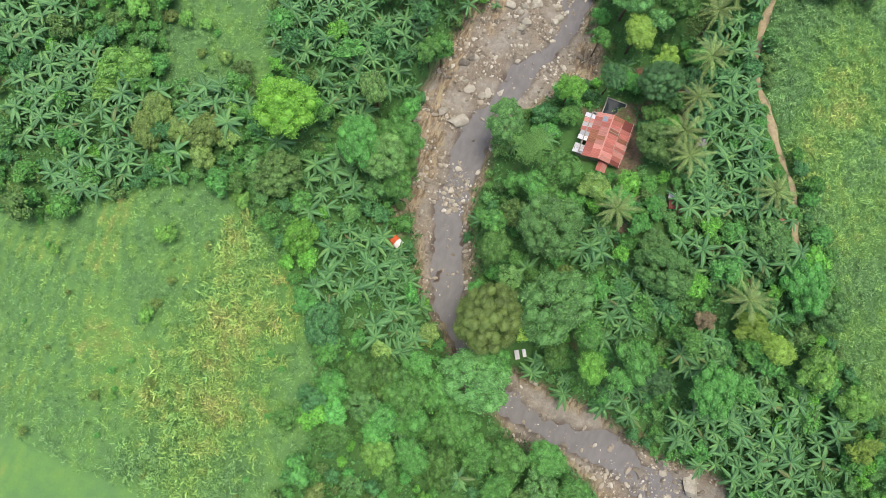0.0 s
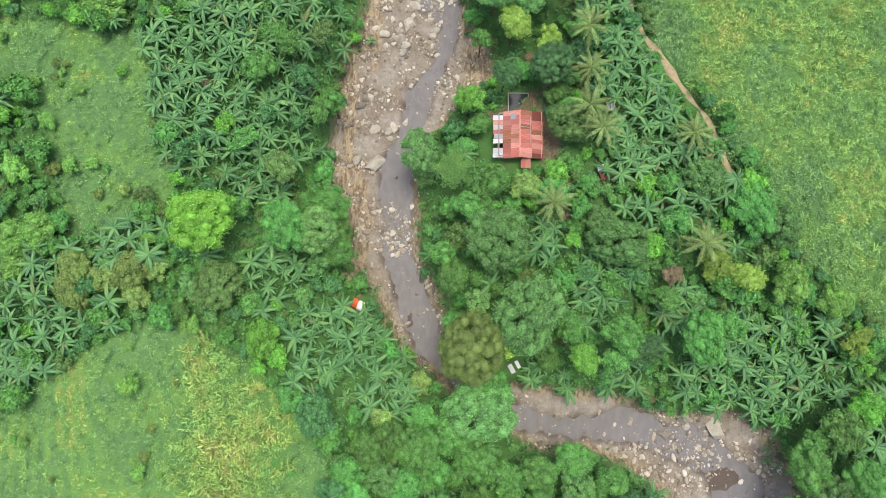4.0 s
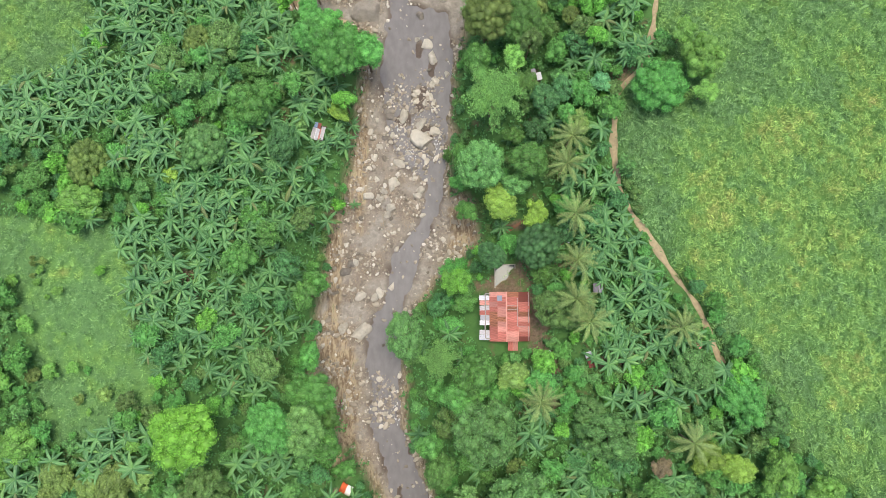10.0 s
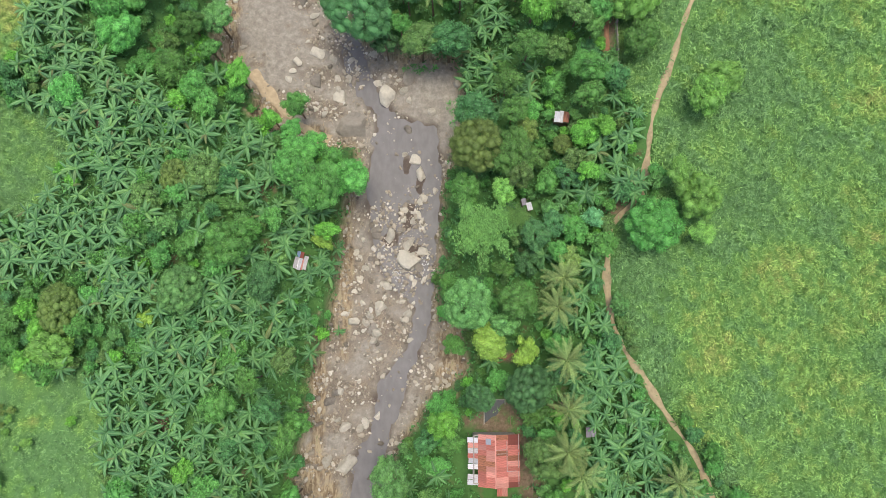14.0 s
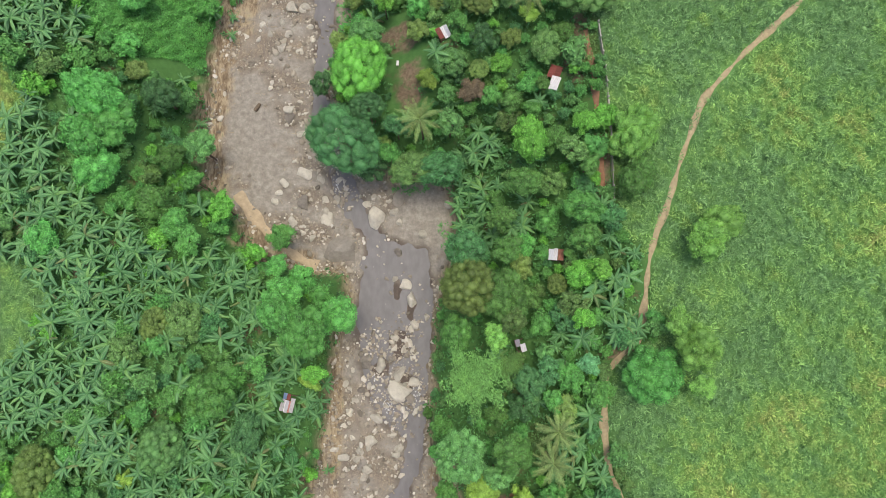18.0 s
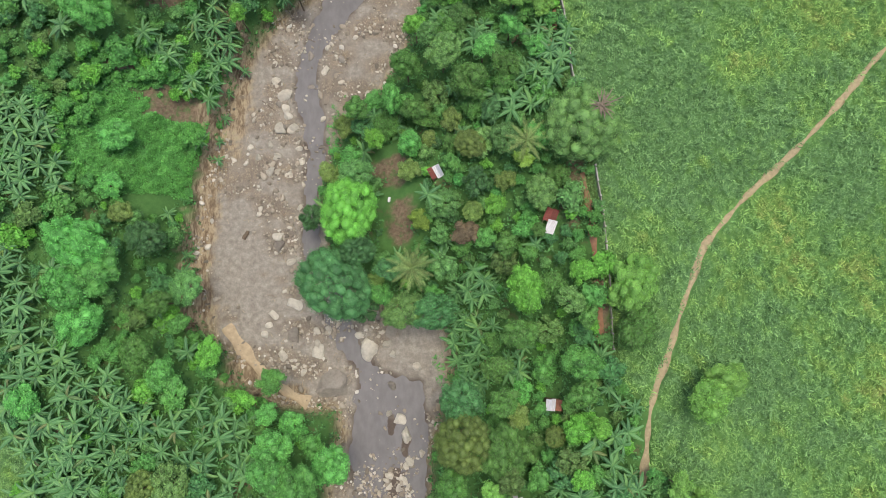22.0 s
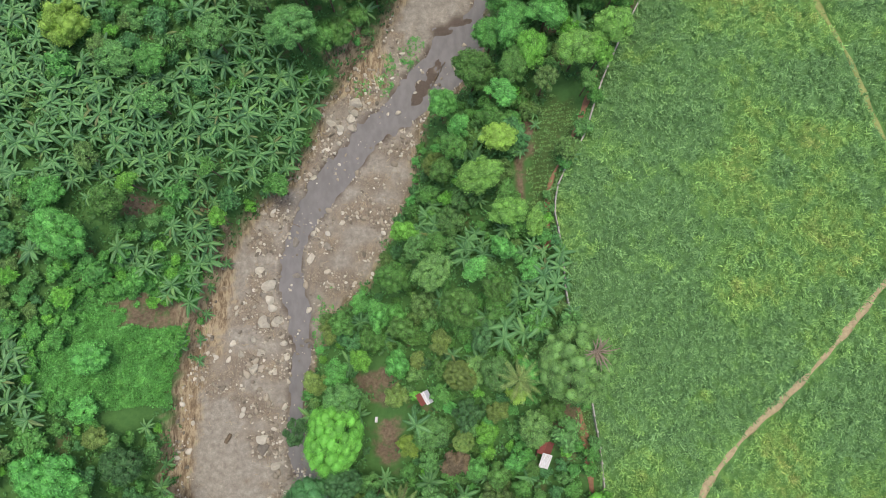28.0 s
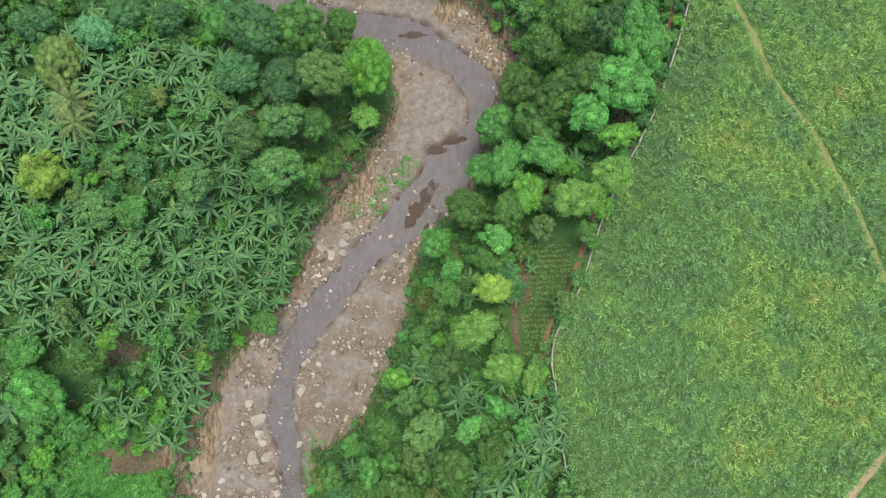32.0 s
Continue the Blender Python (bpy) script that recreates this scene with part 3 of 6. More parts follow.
dense = [crown_mesh("crown", 97 + k, 120, 26000, 0.036, 0.7, 0.14, 0.17) for k in range(2)]
CROWNS["dense", "small"] = CROWNS["dense", "mid"] = CROWNS["dense", "big"] = dense
CROWNS["bamboo", "mid"] = CROWNS["bamboo", "small"] = CROWNS["bamboo", "big"] = [feather_mesh("crown", 50 + k) for k in range(3)]


def trunk_mesh(name, seed, height=1.0, limbs=5):
    """Trunk of height 1 that forks into limbs inside the crown."""
    r = random.Random(seed)
    verts, faces = [], []
    tube(verts, faces, [(0, 0, -0.15), (0.01, 0.0, 0.3), (0.0, 0.02, 0.75), (0.01, 0.01, 1.1)], [0.075, 0.055, 0.045, 0.02], 7)
    for i in range(limbs):
        a = i * 6.28 / limbs + r.uniform(-0.4, 0.4)
        x, y = math.cos(a), math.sin(a)
        z = r.uniform(0.55, 0.8)
        tube(verts, faces, [(0, 0, z), (x * 0.14, y * 0.14, z + 0.12), (x * 0.32, y * 0.32, z + 0.22)], [0.032, 0.022, 0.008], 5)
    return mesh_of(name, verts, faces, BARK, True)


TRUNKS = [trunk_mesh("trunk", k) for k in range(3)]
KINDS = {
    "g": ("lobed", GREEN, "mid-green leafy broadleaf tree on the river bank", "broadleaf_tree"),
    "d": ("round", DARK, "dense dark green broadleaf tree", "broadleaf_tree"),
    "b": ("lobed", BRIGHT, "bright green tree with a rounded lobed crown", "broadleaf_tree"),
    "y": ("open", LIME, "yellow-green young tree with loose foliage", "broadleaf_tree"),
    "o": ("round", OLIVE, "olive green tree with a finely textured crown", "fruit_tree"),
    "p": ("round", PALE, "pale grey-green round-crowned fruit tree", "fruit_tree"),
    "s": ("open", GREEN, "small green tree with open branches", "broadleaf_tree"),
    "t": ("tall", TEAL, "slender blue-green tree beside the orchard path", "broadleaf_tree"),
    "c": ("bamboo", BAMBOO, "feathery light green bamboo clump", "bamboo"),
    "f": ("open", LIGHT, "light green feathery shrub in the field", "broadleaf_tree"),
    "m": ("dense", OLIVE, "broad dense olive green tree beside the wall", "broadleaf_tree"),
    "n": ("dense", DARK, "wide dense dark green tree with fine foliage", "broadleaf_tree"),
    "w": ("open", LUSH, "low bright green sapling in the weeds", "broadleaf_tree"),
    "h": ("lobed", HEDGE, "yellow-olive tree with a lobed crown in a hedge row", "broadleaf_tree"),
    "k": ("dense", KHAKI, "brownish olive tree with a finely textured crown", "fruit_tree"),
    "l": ("lobed", LIGHT, "light green tree with loose rounded leaf clumps", "broadleaf_tree"),
    "e": ("lobed", SPRING, "large bright spring-green tree with a rounded lobed crown", "broadleaf_tree"),
    "u": ("dense", PALE, "round fine-leaved green tree above the bananas", "broadleaf_tree"),
    "v": ("lobed", LUSH, "lush vivid green tree with a broad lobed crown", "broadleaf_tree"),
    "x": ("open", DRY, "dry brown leafless-looking bush", "bush"),
}
placed = []


def tree(x, y, r, kind, crown_z=None, young=False):
    """A tree whose crown, r in radius, has its middle at crown_z."""
    shape, mat, label, name = KINDS[kind]
    z0 = gz(x, y)
    low = r * 0.55 + 0.6
    h = max(low, (crown_z - z0) if crown_z is not None else low + rnd.uniform(0.3, 2.5))
    h = min(h, 6 + r)
    if kind == "b" and r > 5:
        shape = "dense"
    if young:
        name, label = "sapling", "young " + label
    if kind == "c":
        name = "bamboo_clump"
    if kind == "x":
        name = "dry_bush"
    base = thing(name, pose(x, y, z0, 0, 0, rnd.uniform(0, 360)), label, "bamboo" if kind == "c" else "bush" if kind == "x" else "tree", "trees along the river")
    piece("trunk", rnd.choice(TRUNKS), base, Matrix.Diagonal((r * 1.1, r * 1.1, h, 1)))
    k = rnd.uniform(0.86, 1.16)
    piece("crown", rnd.choice(CROWNS[shape, "small" if r < 3 else "mid" if r < 4.4 else "big"]), base, Matrix.Translation((0, 0, h)) @ Matrix.Diagonal((r * k, r / k, r * rnd.uniform(0.75, 1.0), 1)), mat)
    placed.append((x, y, r))
    return base


# trees that can be told apart: x, y, radius of the crown, kind
tree(31.0, 138.3, 6.8, "m", 5.0)
tree(-41.6, 7.4, 5.6, "e", 4.0)
WEST_SOUTH = [(-63.9, -0.4, 3.1, "h"), (-64.2, -4.5, 3.4, "h"), (-59.0, -2.5, 2.9, "h"), (-53.9, -1.3, 3.5, "h"), (-50.2, -0.6, 2.3, "h"), (-53.1, -5.3, 2.9, "h"),
              (-39.9, -3.4, 4.6, "o"), (-46.1, -7.6, 2.1, "s"), (-39.1, -11.1, 2.1, "s"), (-21.8, -25.0, 3.8, "d"), (-28.8, 7.8, 4.4, "g"), (-24.1, 7.0, 4.5, "o"),
              (-20.1, 4.2, 3.1, "g"), (-76.0, 16.4, 2.9, "l"), (-74.6, 3.9, 3.5, "l"), (-70.9, 5.5, 3.5, "l"), (-74.3, 0.0, 2.9, "l"), (-30.7, 18.7, 3.0, "o"),
              (-24.7, 31.0, 2.6, "g"), (-23.8, 19.4, 2.7, "g"), (-30.2, 41.8, 2.5, "g"), (-24.7, 45.2, 2.6, "o"), (-53.5, 11.7, 2.3, "o"), (-49.6, 9.8, 2.1, "o")]
PASTURE_BUSHES = [(-71.9, 25.5, 1.7, "s"), (-67.3, 17.3, 1.6, "s"), (-75.7, 33.3, 1.2, "s"), (-67.1, 31.5, 1.0, "s"), (-63.6, 18.0, 1.3, "s"),
                  (-57.8, 13.4, 1.5, "h"), (-70.2, 16.7, 1.5, "h"), (-52.4, 4.8, 1.5, "s"), (-59.5, 35.1, 1.0, "b"), (-43.5, -10.0, 1.5, "s"),
                  (-53.3, -20.4, 2.1, "s"), (-50.8, -34.6, 1.5, "s")]
SOUTH_BANK = [(-31.5, -12.3, 3.4, "b"), (-13.4, -30.8, 3.6, "g"), (-9.6, -29.1, 3.3, "g"), (-4.7, -31.0, 4.4, "g"), (-15.9, -34.2, 3.2, "g"),
              (-10.4, -35.2, 3.2, "p"), (-6.4, -37.3, 3.6, "g"), (-1.8, -35.1, 3.5, "g"), (-17.5, -39.3, 2.7, "b"), (-12.9, -41.3, 3.1, "g"),
              (-4.7, -41.7, 3.2, "l"), (-0.0, -28.5, 4.0, "g"), (6.1, -24.8, 6.5, "p"), (6.0, -32.6, 4.5, "g"), (1.0, -37.2, 3.9, "g"), (5.8, -40.3, 3.7, "g"),
              (10.9, -36.2, 3.8, "g"), (16.9, -35.3, 3.8, "g"), (23.1, -32.6, 3.6, "g"), (23.8, -38.1, 3.8, "p"), (16.7, -40.8, 3.3, "g"), (29.8, -36.2, 3.1, "g"),
              (34.6, -41.0, 4.3, "d"), (-21.1, -41.1, 2.5, "s")]
SOUTH_EAST = [(64.5, -33.2, 4.5, "g"), (70.2, -26.3, 4.2, "g"), (74.6, -22.4, 3.3, "b"), (67.7, -38.8, 4.9, "p"), (74.2, -35.8, 4.8, "g"), (63.4, -42.0, 3.8, "g"),
              (73.4, -43.2, 4.4, "d"), (65.5, -28.3, 2.4, "g")]
EAST_SOUTH = [(10.5, 38.5, 4.0, "n"), (19.0, 40.2, 5.6, "n"), (22.4, 28.5, 4.5, "o"), (19.6, 18.7, 2.9, "b"), (26.6, 17.4, 3.7, "p"), (27.7, 10.2, 3.0, "p"),
              (30.9, 6.0, 5.4, "p"), (45.9, 18.0, 4.0, "p"), (7.1, 16.5, 4.3, "g"), (9.1, 6.5, 6.1, "p"), (1.0, 19.2, 4.3, "c"), (4.0, 12.3, 3.2, "g"),
              (1.0, -0.5, 3.3, "g"), (5.5, -5.1, 2.6, "o"), (14.4, -7.2, 7.0, "p"), (4.7, -13.2, 6.5, "k"), (11.9, -12.6, 2.6, "y"), (21.8, -9.2, 3.0, "g"),
              (48.4, 2.3, 3.2, "y"), (53.6, 0.4, 3.0, "y"), (40.3, 0.4, 1.9, "x"), (54.6, 12.5, 4.7, "g"), (59.7, 9.6, 3.9, "p"), (61.3, -0.6, 3.9, "l")]
EAST_SOUTH_MORE = [(39.0, -3.7, 2.6, "g"), (31.7, -10.7, 4.1, "g"), (35.6, -12.6, 3.0, "d"), (45.6, -10.6, 4.5, "g"), (24.7, -14.6, 3.0, "b"),
                   (30.0, -14.8, 2.6, "g"), (-5.9, 23.5, 4.2, "p"), (8.2, -19.1, 3.8, "g"), (-1.1, 3.7, 2.8, "g"), (69.1, -3.6, 3.2, "l"), (22.0, 32.3, 1.5, "g"),
                   (30.1, 13.8, 1.7, "s"), (50.7, -8.6, 2.6, "g"), (72.4, -10.6, 2.8, "y")]
WEST_GROVE = [(-42.0, 57.5, 4.3, "u"), (-48.1, 52.4, 1.6, "y"), (-39.3, 11.3, 1.7, "b"), (-34.8, 65.9, 4.6, "g"), (-41.1, 65.8, 2.7, "s"), (-40.1, 78.3, 4.0, "o"),
              (-44.6, 78.0, 3.1, "k"), (-48.8, 73.6, 3.1, "o"), (-24.0, 79.8, 3.6, "g"), (-19.3, 76.7, 4.7, "g"), (-14.2, 79.6, 4.0, "v"), (-18.8, 73.7, 3.0, "g"),
              (-26.9, 70.5, 2.3, "s"), (-18.1, 69.1, 2.2, "b"), (-28.6, 59.2, 3.2, "d"), (-62.8, 47.1, 3.9, "l"), (-66.2, 50.7, 2.1, "b"), (-61.9, 54.1, 4.1, "k"),
              (-71.5, 51.6, 2.9, "s"), (-35.5, 37.4, 3.2, "s"), (-27.4, 36.5, 2.7, "d"), (-23.1, 33.4, 2.8, "g"), (-41.0, 26.4, 2.1, "b"), (-37.4, 23.4, 2.7, "s")]
WEST_GROVE_2 = [(-29.2, 18.3, 2.8, "o"), (-23.3, 19.7, 2.3, "g"), (-23.1, 12.9, 4.4, "g"), (-26.9, 9.9, 4.7, "o"), (-31.7, 7.8, 4.2, "p"), (-20.3, 8.0, 2.9, "g"),
                (-49.3, 7.5, 3.5, "d"), (-40.7, 11.3, 2.5, "d"), (-71.2, 6.6, 2.9, "l"), (-25.5, 94.8, 2.7, "s"), (-34.3, 73.1, 2.3, "s"), (-57.1, 56.4, 2.3, "g")]
EAST_MID = [(10.0, 84.3, 5.3, "k"), (16.3, 82.7, 4.7, "g"), (7.9, 76.4, 3.2, "g"), (14.7, 75.6, 2.7, "l"), (10.9, 67.9, 7.0, "c"), (16.7, 70.7, 5.1, "c"),
            (8.3, 55.1, 4.7, "p"), (17.3, 55.7, 3.6, "g"), (14.6, 51.5, 2.8, "p"), (12.0, 48.7, 3.5, "y"), (5.9, 47.7, 2.3, "g"), (30.9, 70.7, 2.3, "t"),
            (40.8, 69.2, 5.2, "g"), (30.3, 86.7, 3.0, "b"), (28.2, 90.1, 3.0, "g"), (26.9, 78.9, 2.8, "d"), (20.3, 67.7, 3.0, "d"), (24.0, 69.6, 2.5, "d"),
            (23.4, 90.1, 2.8, "g"), (24.5, 64.5, 2.3, "g"), (32.7, 78.9, 1.9, "s"), (17.0, 91.2, 2.8, "g"), (3.7, 33.5, 2.9, "b")]
FIELD_TREES = [(47.8, 73.7, 4.4, "f"), (45.3, 74.7, 2.4, "f"), (48.5, 67.3, 2.2, "f")]
WEST_MID = [(-52.7, 126.3, 2.4, "h"), (-48.2, 121.4, 3.7, "d"), (-41.7, 112.2, 3.4, "p"), (-45.5, 109.5, 2.7, "g"), (-42.4, 105.6, 2.2, "g"),
            (-58.7, 120.5, 5.3, "v"), (-56.1, 115.5, 5.1, "v"), (-60.0, 112.1, 4.2, "g"), (-57.3, 106.1, 4.5, "v"), (-48.2, 100.1, 3.7, "g"),
            (-43.9, 96.4, 3.3, "v"), (-53.2, 101.2, 2.6, "s"), (-36.7, 100.2, 2.8, "b"), (-46.8, 93.9, 2.6, "b"), (-41.5, 93.3, 2.8, "v"), (-23.9, 83.5, 3.7, "v"),
            (-19.6, 80.3, 4.4, "g"), (-14.7, 82.2, 4.7, "g"), (-17.9, 74.3, 3.3, "g"), (-25.8, 89.0, 2.2, "v"), (-29.9, 91.7, 2.0, "b"), (-43.4, 76.6, 4.6, "k"),
            (-46.8, 73.7, 3.1, "k"), (-53.5, 140.6, 3.6, "v")]
WEST_MID_2 = [(-63.5, 113.0, 3.1, "g"), (-63.8, 93.0, 3.1, "v"), (-54.8, 131.2, 2.8, "v")]
EAST_NORTH = [(-10.2, 125.8, 6.0, "b"), (-18.5, 125.8, 2.5, "d"), (-13.0, 112.3, 7.0, "n"), (-8.6, 118.3, 3.2, "n"), (-8.0, 107.6, 2.7, "d"),
              (-0.6, 107.3, 4.0, "o"), (-3.2, 114.6, 2.4, "d"), (4.8, 107.2, 4.2, "d"), (7.1, 126.6, 3.2, "p"), (4.2, 132.7, 1.9, "b"), (4.6, 138.8, 1.7, "h"),
              (13.6, 144.7, 3.0, "g"), (9.3, 137.0, 2.3, "g"), (-8.7, 132.3, 3.2, "p"), (-5.5, 138.9, 2.1, "b"), (-9.0, 145.4, 2.6, "g"), (-2.3, 146.7, 2.6, "g"),
              (7.0, 114.9, 2.8, "p"), (1.9, 144.4, 2.6, "g"), (-4.8, 110.4, 2.4, "g"), (11.2, 121.3, 2.6, "x"), (16.5, 126.5, 2.3, "b"), (8.2, 131.4, 2.5, "g"),
              (18.5, 119.1, 2.6, "g")]
ORCHARD = [(20.8, 110.7, 3.9, "b"), (29.4, 123.6, 3.5, "b"), (23.6, 120.9, 2.9, "g"), (30.9, 113.6, 2.5, "b"), (28.7, 108.6, 2.6, "o"), (31.6, 105.7, 2.1, "g"),
           (39.5, 111.5, 4.5, "f"), (39.8, 103.7, 3.7, "g"), (36.7, 109.2, 2.5, "f"), (19.7, 103.0, 3.1, "g"), (30.3, 97.8, 3.5, "g"), (30.1, 92.8, 3.5, "g"),
           (15.9, 97.0, 2.8, "g"), (19.5, 92.1, 2.9, "d"), (9.8, 90.7, 4.3, "d"), (10.6, 82.4, 4.7, "k"), (15.5, 82.2, 3.2, "o"), (17.7, 78.2, 2.5, "o"),
           (27.9, 86.3, 2.5, "b"), (32.9, 87.2, 2.1, "b"), (29.5, 78.7, 2.1, "b"), (14.4, 136.9, 2.7, "o"), (18.7, 147.7, 2.5, "g"), (27.4, 130.3, 2.3, "g")]
FIELD_TREES_N = [(50.1, 91.8, 3.8, "f"), (53.2, 94.8, 3.4, "f"), (46.3, 74.8, 3.8, "f"), (44.6, 78.0, 2.4, "f")]
NORTH_WEST = [(-55.0, 198.0, 4.4, "y"), (-54.1, 218.0, 4.5, "k"), (-13.3, 224.4, 5.1, "g"), (-20.6, 223.4, 5.0, "d"), (-23.4, 215.3, 4.0, "d"),
              (-15.6, 213.1, 4.0, "d"), (-9.0, 215.4, 4.5, "o"), (-1.7, 218.3, 5.0, "b"), (2.0, 217.6, 3.3, "b"), (-2.9, 210.8, 2.8, "l"), (-15.9, 207.4, 3.8, "p"),
              (-11.2, 207.4, 3.1, "g"), (-22.2, 204.1, 3.4, "p"), (-17.4, 199.2, 4.5, "p"), (-12.7, 199.1, 2.6, "g"), (-30.2, 196.5, 3.4, "p"),
              (-40.5, 191.9, 3.0, "g"), (-46.7, 192.0, 3.4, "p"), (-39.8, 184.3, 2.8, "p"), (-39.7, 210.5, 3.2, "g"), (-36.7, 211.4, 2.0, "h"),
              (-48.0, 223.0, 3.4, "t"), (-35.3, 225.8, 3.0, "d"), (-22.3, 172.5, 2.7, "g")]
NORTH_WEST_2 = [(-57.7, 168.9, 3.0, "g"), (-47.5, 167.0, 3.2, "g"), (-55.5, 161.8, 4.8, "v"), (-44.7, 170.4, 2.0, "b"), (-32.6, 165.8, 2.0, "b"),
                (-51.6, 175.2, 2.4, "o"), (-27.6, 224.8, 3.0, "g"), (-58.8, 225.3, 4.0, "d"), (-43.2, 227.0, 3.4, "d"), (-32.8, 174.0, 1.9, "s"),
                (-8.1, 230.7, 3.4, "g")]
NORTH_EAST = [(42.2, 211.5, 5.7, "v"), (37.8, 214.0, 4.0, "g"), (45.6, 219.4, 5.7, "v"), (40.9, 221.7, 3.9, "d"), (35.3, 226.2, 4.1, "g"), (30.4, 222.1, 4.2, "g"),
              (26.3, 215.5, 4.1, "g"), (32.2, 210.6, 4.4, "g"), (36.4, 206.4, 3.7, "v"), (28.5, 206.5, 4.4, "g"), (22.0, 208.3, 4.1, "g"), (23.4, 200.0, 4.0, "g"),
              (29.3, 200.9, 3.7, "v"), (19.6, 199.6, 3.5, "g"), (26.0, 194.2, 3.5, "b"), (16.2, 192.1, 4.1, "g"), (23.0, 191.3, 3.3, "g"), (20.8, 186.3, 2.9, "v"),
              (40.8, 202.6, 2.7, "b"), (39.5, 195.7, 3.7, "l"), (33.7, 192.0, 3.7, "l"), (37.5, 190.9, 2.4, "b"), (35.3, 186.3, 1.8, "s"), (28.3, 187.8, 2.4, "o")]
GARDEN = [(19.4, 177.6, 3.1, "y"), (16.3, 170.8, 3.9, "l"), (20.9, 164.3, 3.1, "l"), (25.6, 162.2, 2.4, "l"), (18.1, 163.9, 2.7, "g"), (9.6, 173.1, 2.6, "g"),
          (2.3, 162.1, 2.6, "b"), (4.7, 158.6, 2.5, "p"), (0.5, 153.4, 3.0, "g"), (7.6, 154.1, 3.5, "o"), (12.0, 147.8, 3.7, "g"), (24.3, 154.1, 2.2, "g"),
          (14.9, 154.3, 2.4, "v"), (11.7, 177.0, 2.7, "g"), (9.9, 186.3, 3.0, "v"), (12.8, 180.9, 2.3, "g"), (8.4, 159.5, 2.1, "g"), (19.8, 157.9, 2.4, "g"),
          (18.6, 150.6, 2.7, "g"), (14.7, 144.2, 2.7, "o")]
STANDS = [(WEST_SOUTH, -1), (PASTURE_BUSHES, -4), (SOUTH_BANK, -8), (SOUTH_EAST, -6), (EAST_SOUTH, -4), (EAST_SOUTH_MORE, -4), (WEST_GROVE, -2), (WEST_GROVE_2, -2), (EAST_MID, -2), (FIELD_TREES, 3), (WEST_MID, -5), (WEST_MID_2, -5), (EAST_NORTH, -3), (ORCHARD, 1), (FIELD_TREES_N, 4), (NORTH_WEST, 5), (NORTH_WEST_2, 4), (NORTH_EAST, 6), (GARDEN, 2)]
HUTS = [(-23.3, 63.5, 1.6), (24.6, 42.2, 1.6), (30.3, 32.4, 1.2), (28.3, 19.6, 1.5), (19.6, 74, 1.6), (26.1, 90.2, 1.8), (26.4, 122.8, 2.0), (5.8, 132.2, 1.7), (13, 27, 4.8), (13.6, 35, 2.0)]
for stand, level in STANDS:
    for x, y, r, kind in stand:
        r = min([r] + [max(1.2, math.hypot(x - a, y - b) - c) for a, b, c in HUTS])
        if stand is PASTURE_BUSHES:
            kind = "l" if kind == "s" else kind
        if all(math.hypot(x - a, y - b) > 0.5 * (r + c) for a, b, c in placed):
            tree(x, y, r, kind, level)

# ---- coconut palms ----


def frond_mesh(name, seed):
    r = random.Random(seed)
    verts, faces = [], []
    pts = [Vector((u, 0, 0.42 * u - 0.62 * u * u)) for u in np.linspace(0, 1, 8)]
    tube(verts, faces, pts, [0.011] * 4 + [0.006] * 4, 3)
    for i in range(30):
        u = 0.12 + 0.88 * i / 29
        p = Vector((u, 0, 0.42 * u - 0.62 * u * u))
        reach = 0.115 * math.sin(0.4 + 2.5 * u) + 0.015
        for side in (-1, 1):
            tip = p + Vector((reach * 1.0, side * reach, -0.07 - r.uniform(0, 0.06)))
            k = len(verts)
            verts += [p + Vector((-0.008, 0, 0)), p + Vector((0.008, 0, 0)), p * 0.4 + tip * 0.6 + Vector((0.008, 0, 0.02)), tip, p * 0.4 + tip * 0.6 + Vector((-0.008, 0, 0.02))]
            faces += [(k, k + 1, k + 2, k + 4), (k + 4, k + 2, k + 3)]
    return mesh_of(name, verts, faces, FROND)


FRONDS = [frond_mesh("frond", k) for k in range(4)]


def palm(x, y, r=3.4, crown_z=0.0):
    z0 = gz(x, y)
    h = max(5.0, crown_z - z0)
    base = thing("coconut_palm", pose(x, y, z0), "coconut palm with a star of yellow-green fronds", "palm tree", "coconut palms among the fruit trees")
    verts, faces = [], []
    tube(verts, faces, [(0.3, 0.1, -0.3), (0.15, 0, h * 0.4), (0, 0, h)], [0.24, 0.16, 0.13], 8)
    piece("trunk", mesh_of("trunk", verts, faces, BARK, True), base)
    for i in range(20):
        up = 56 - 84 * (i / 19) + rnd.uniform(-6, 6)
        m = pose(0, 0, h + 0.1, 0, -up, i * 137.5 + rnd.uniform(-9, 9)) @ Matrix.Diagonal((r * rnd.uniform(0.85, 1.1),) * 3 + (1,))
        piece("frond", rnd.choice(FRONDS), base, m)
    placed.append((x, y, r * 0.7))


for x, y in [(24.8, 59.7), (23.7, 54.6), (25, 45.5), (25.2, 37.2), (24.9, 30.2), (27.2, 26.2), (18.3, 12.4), (44.5, 5.6), (43.2, 25.3), (1.4, 114.6), (21.5, 135.8), (-50.4, 210.3), (-49.3, 206.4)]:
    palm(x, y, rnd.uniform(3.7, 4.3), 0.5 if x > 10 else 0)

# ---- banana plants ----


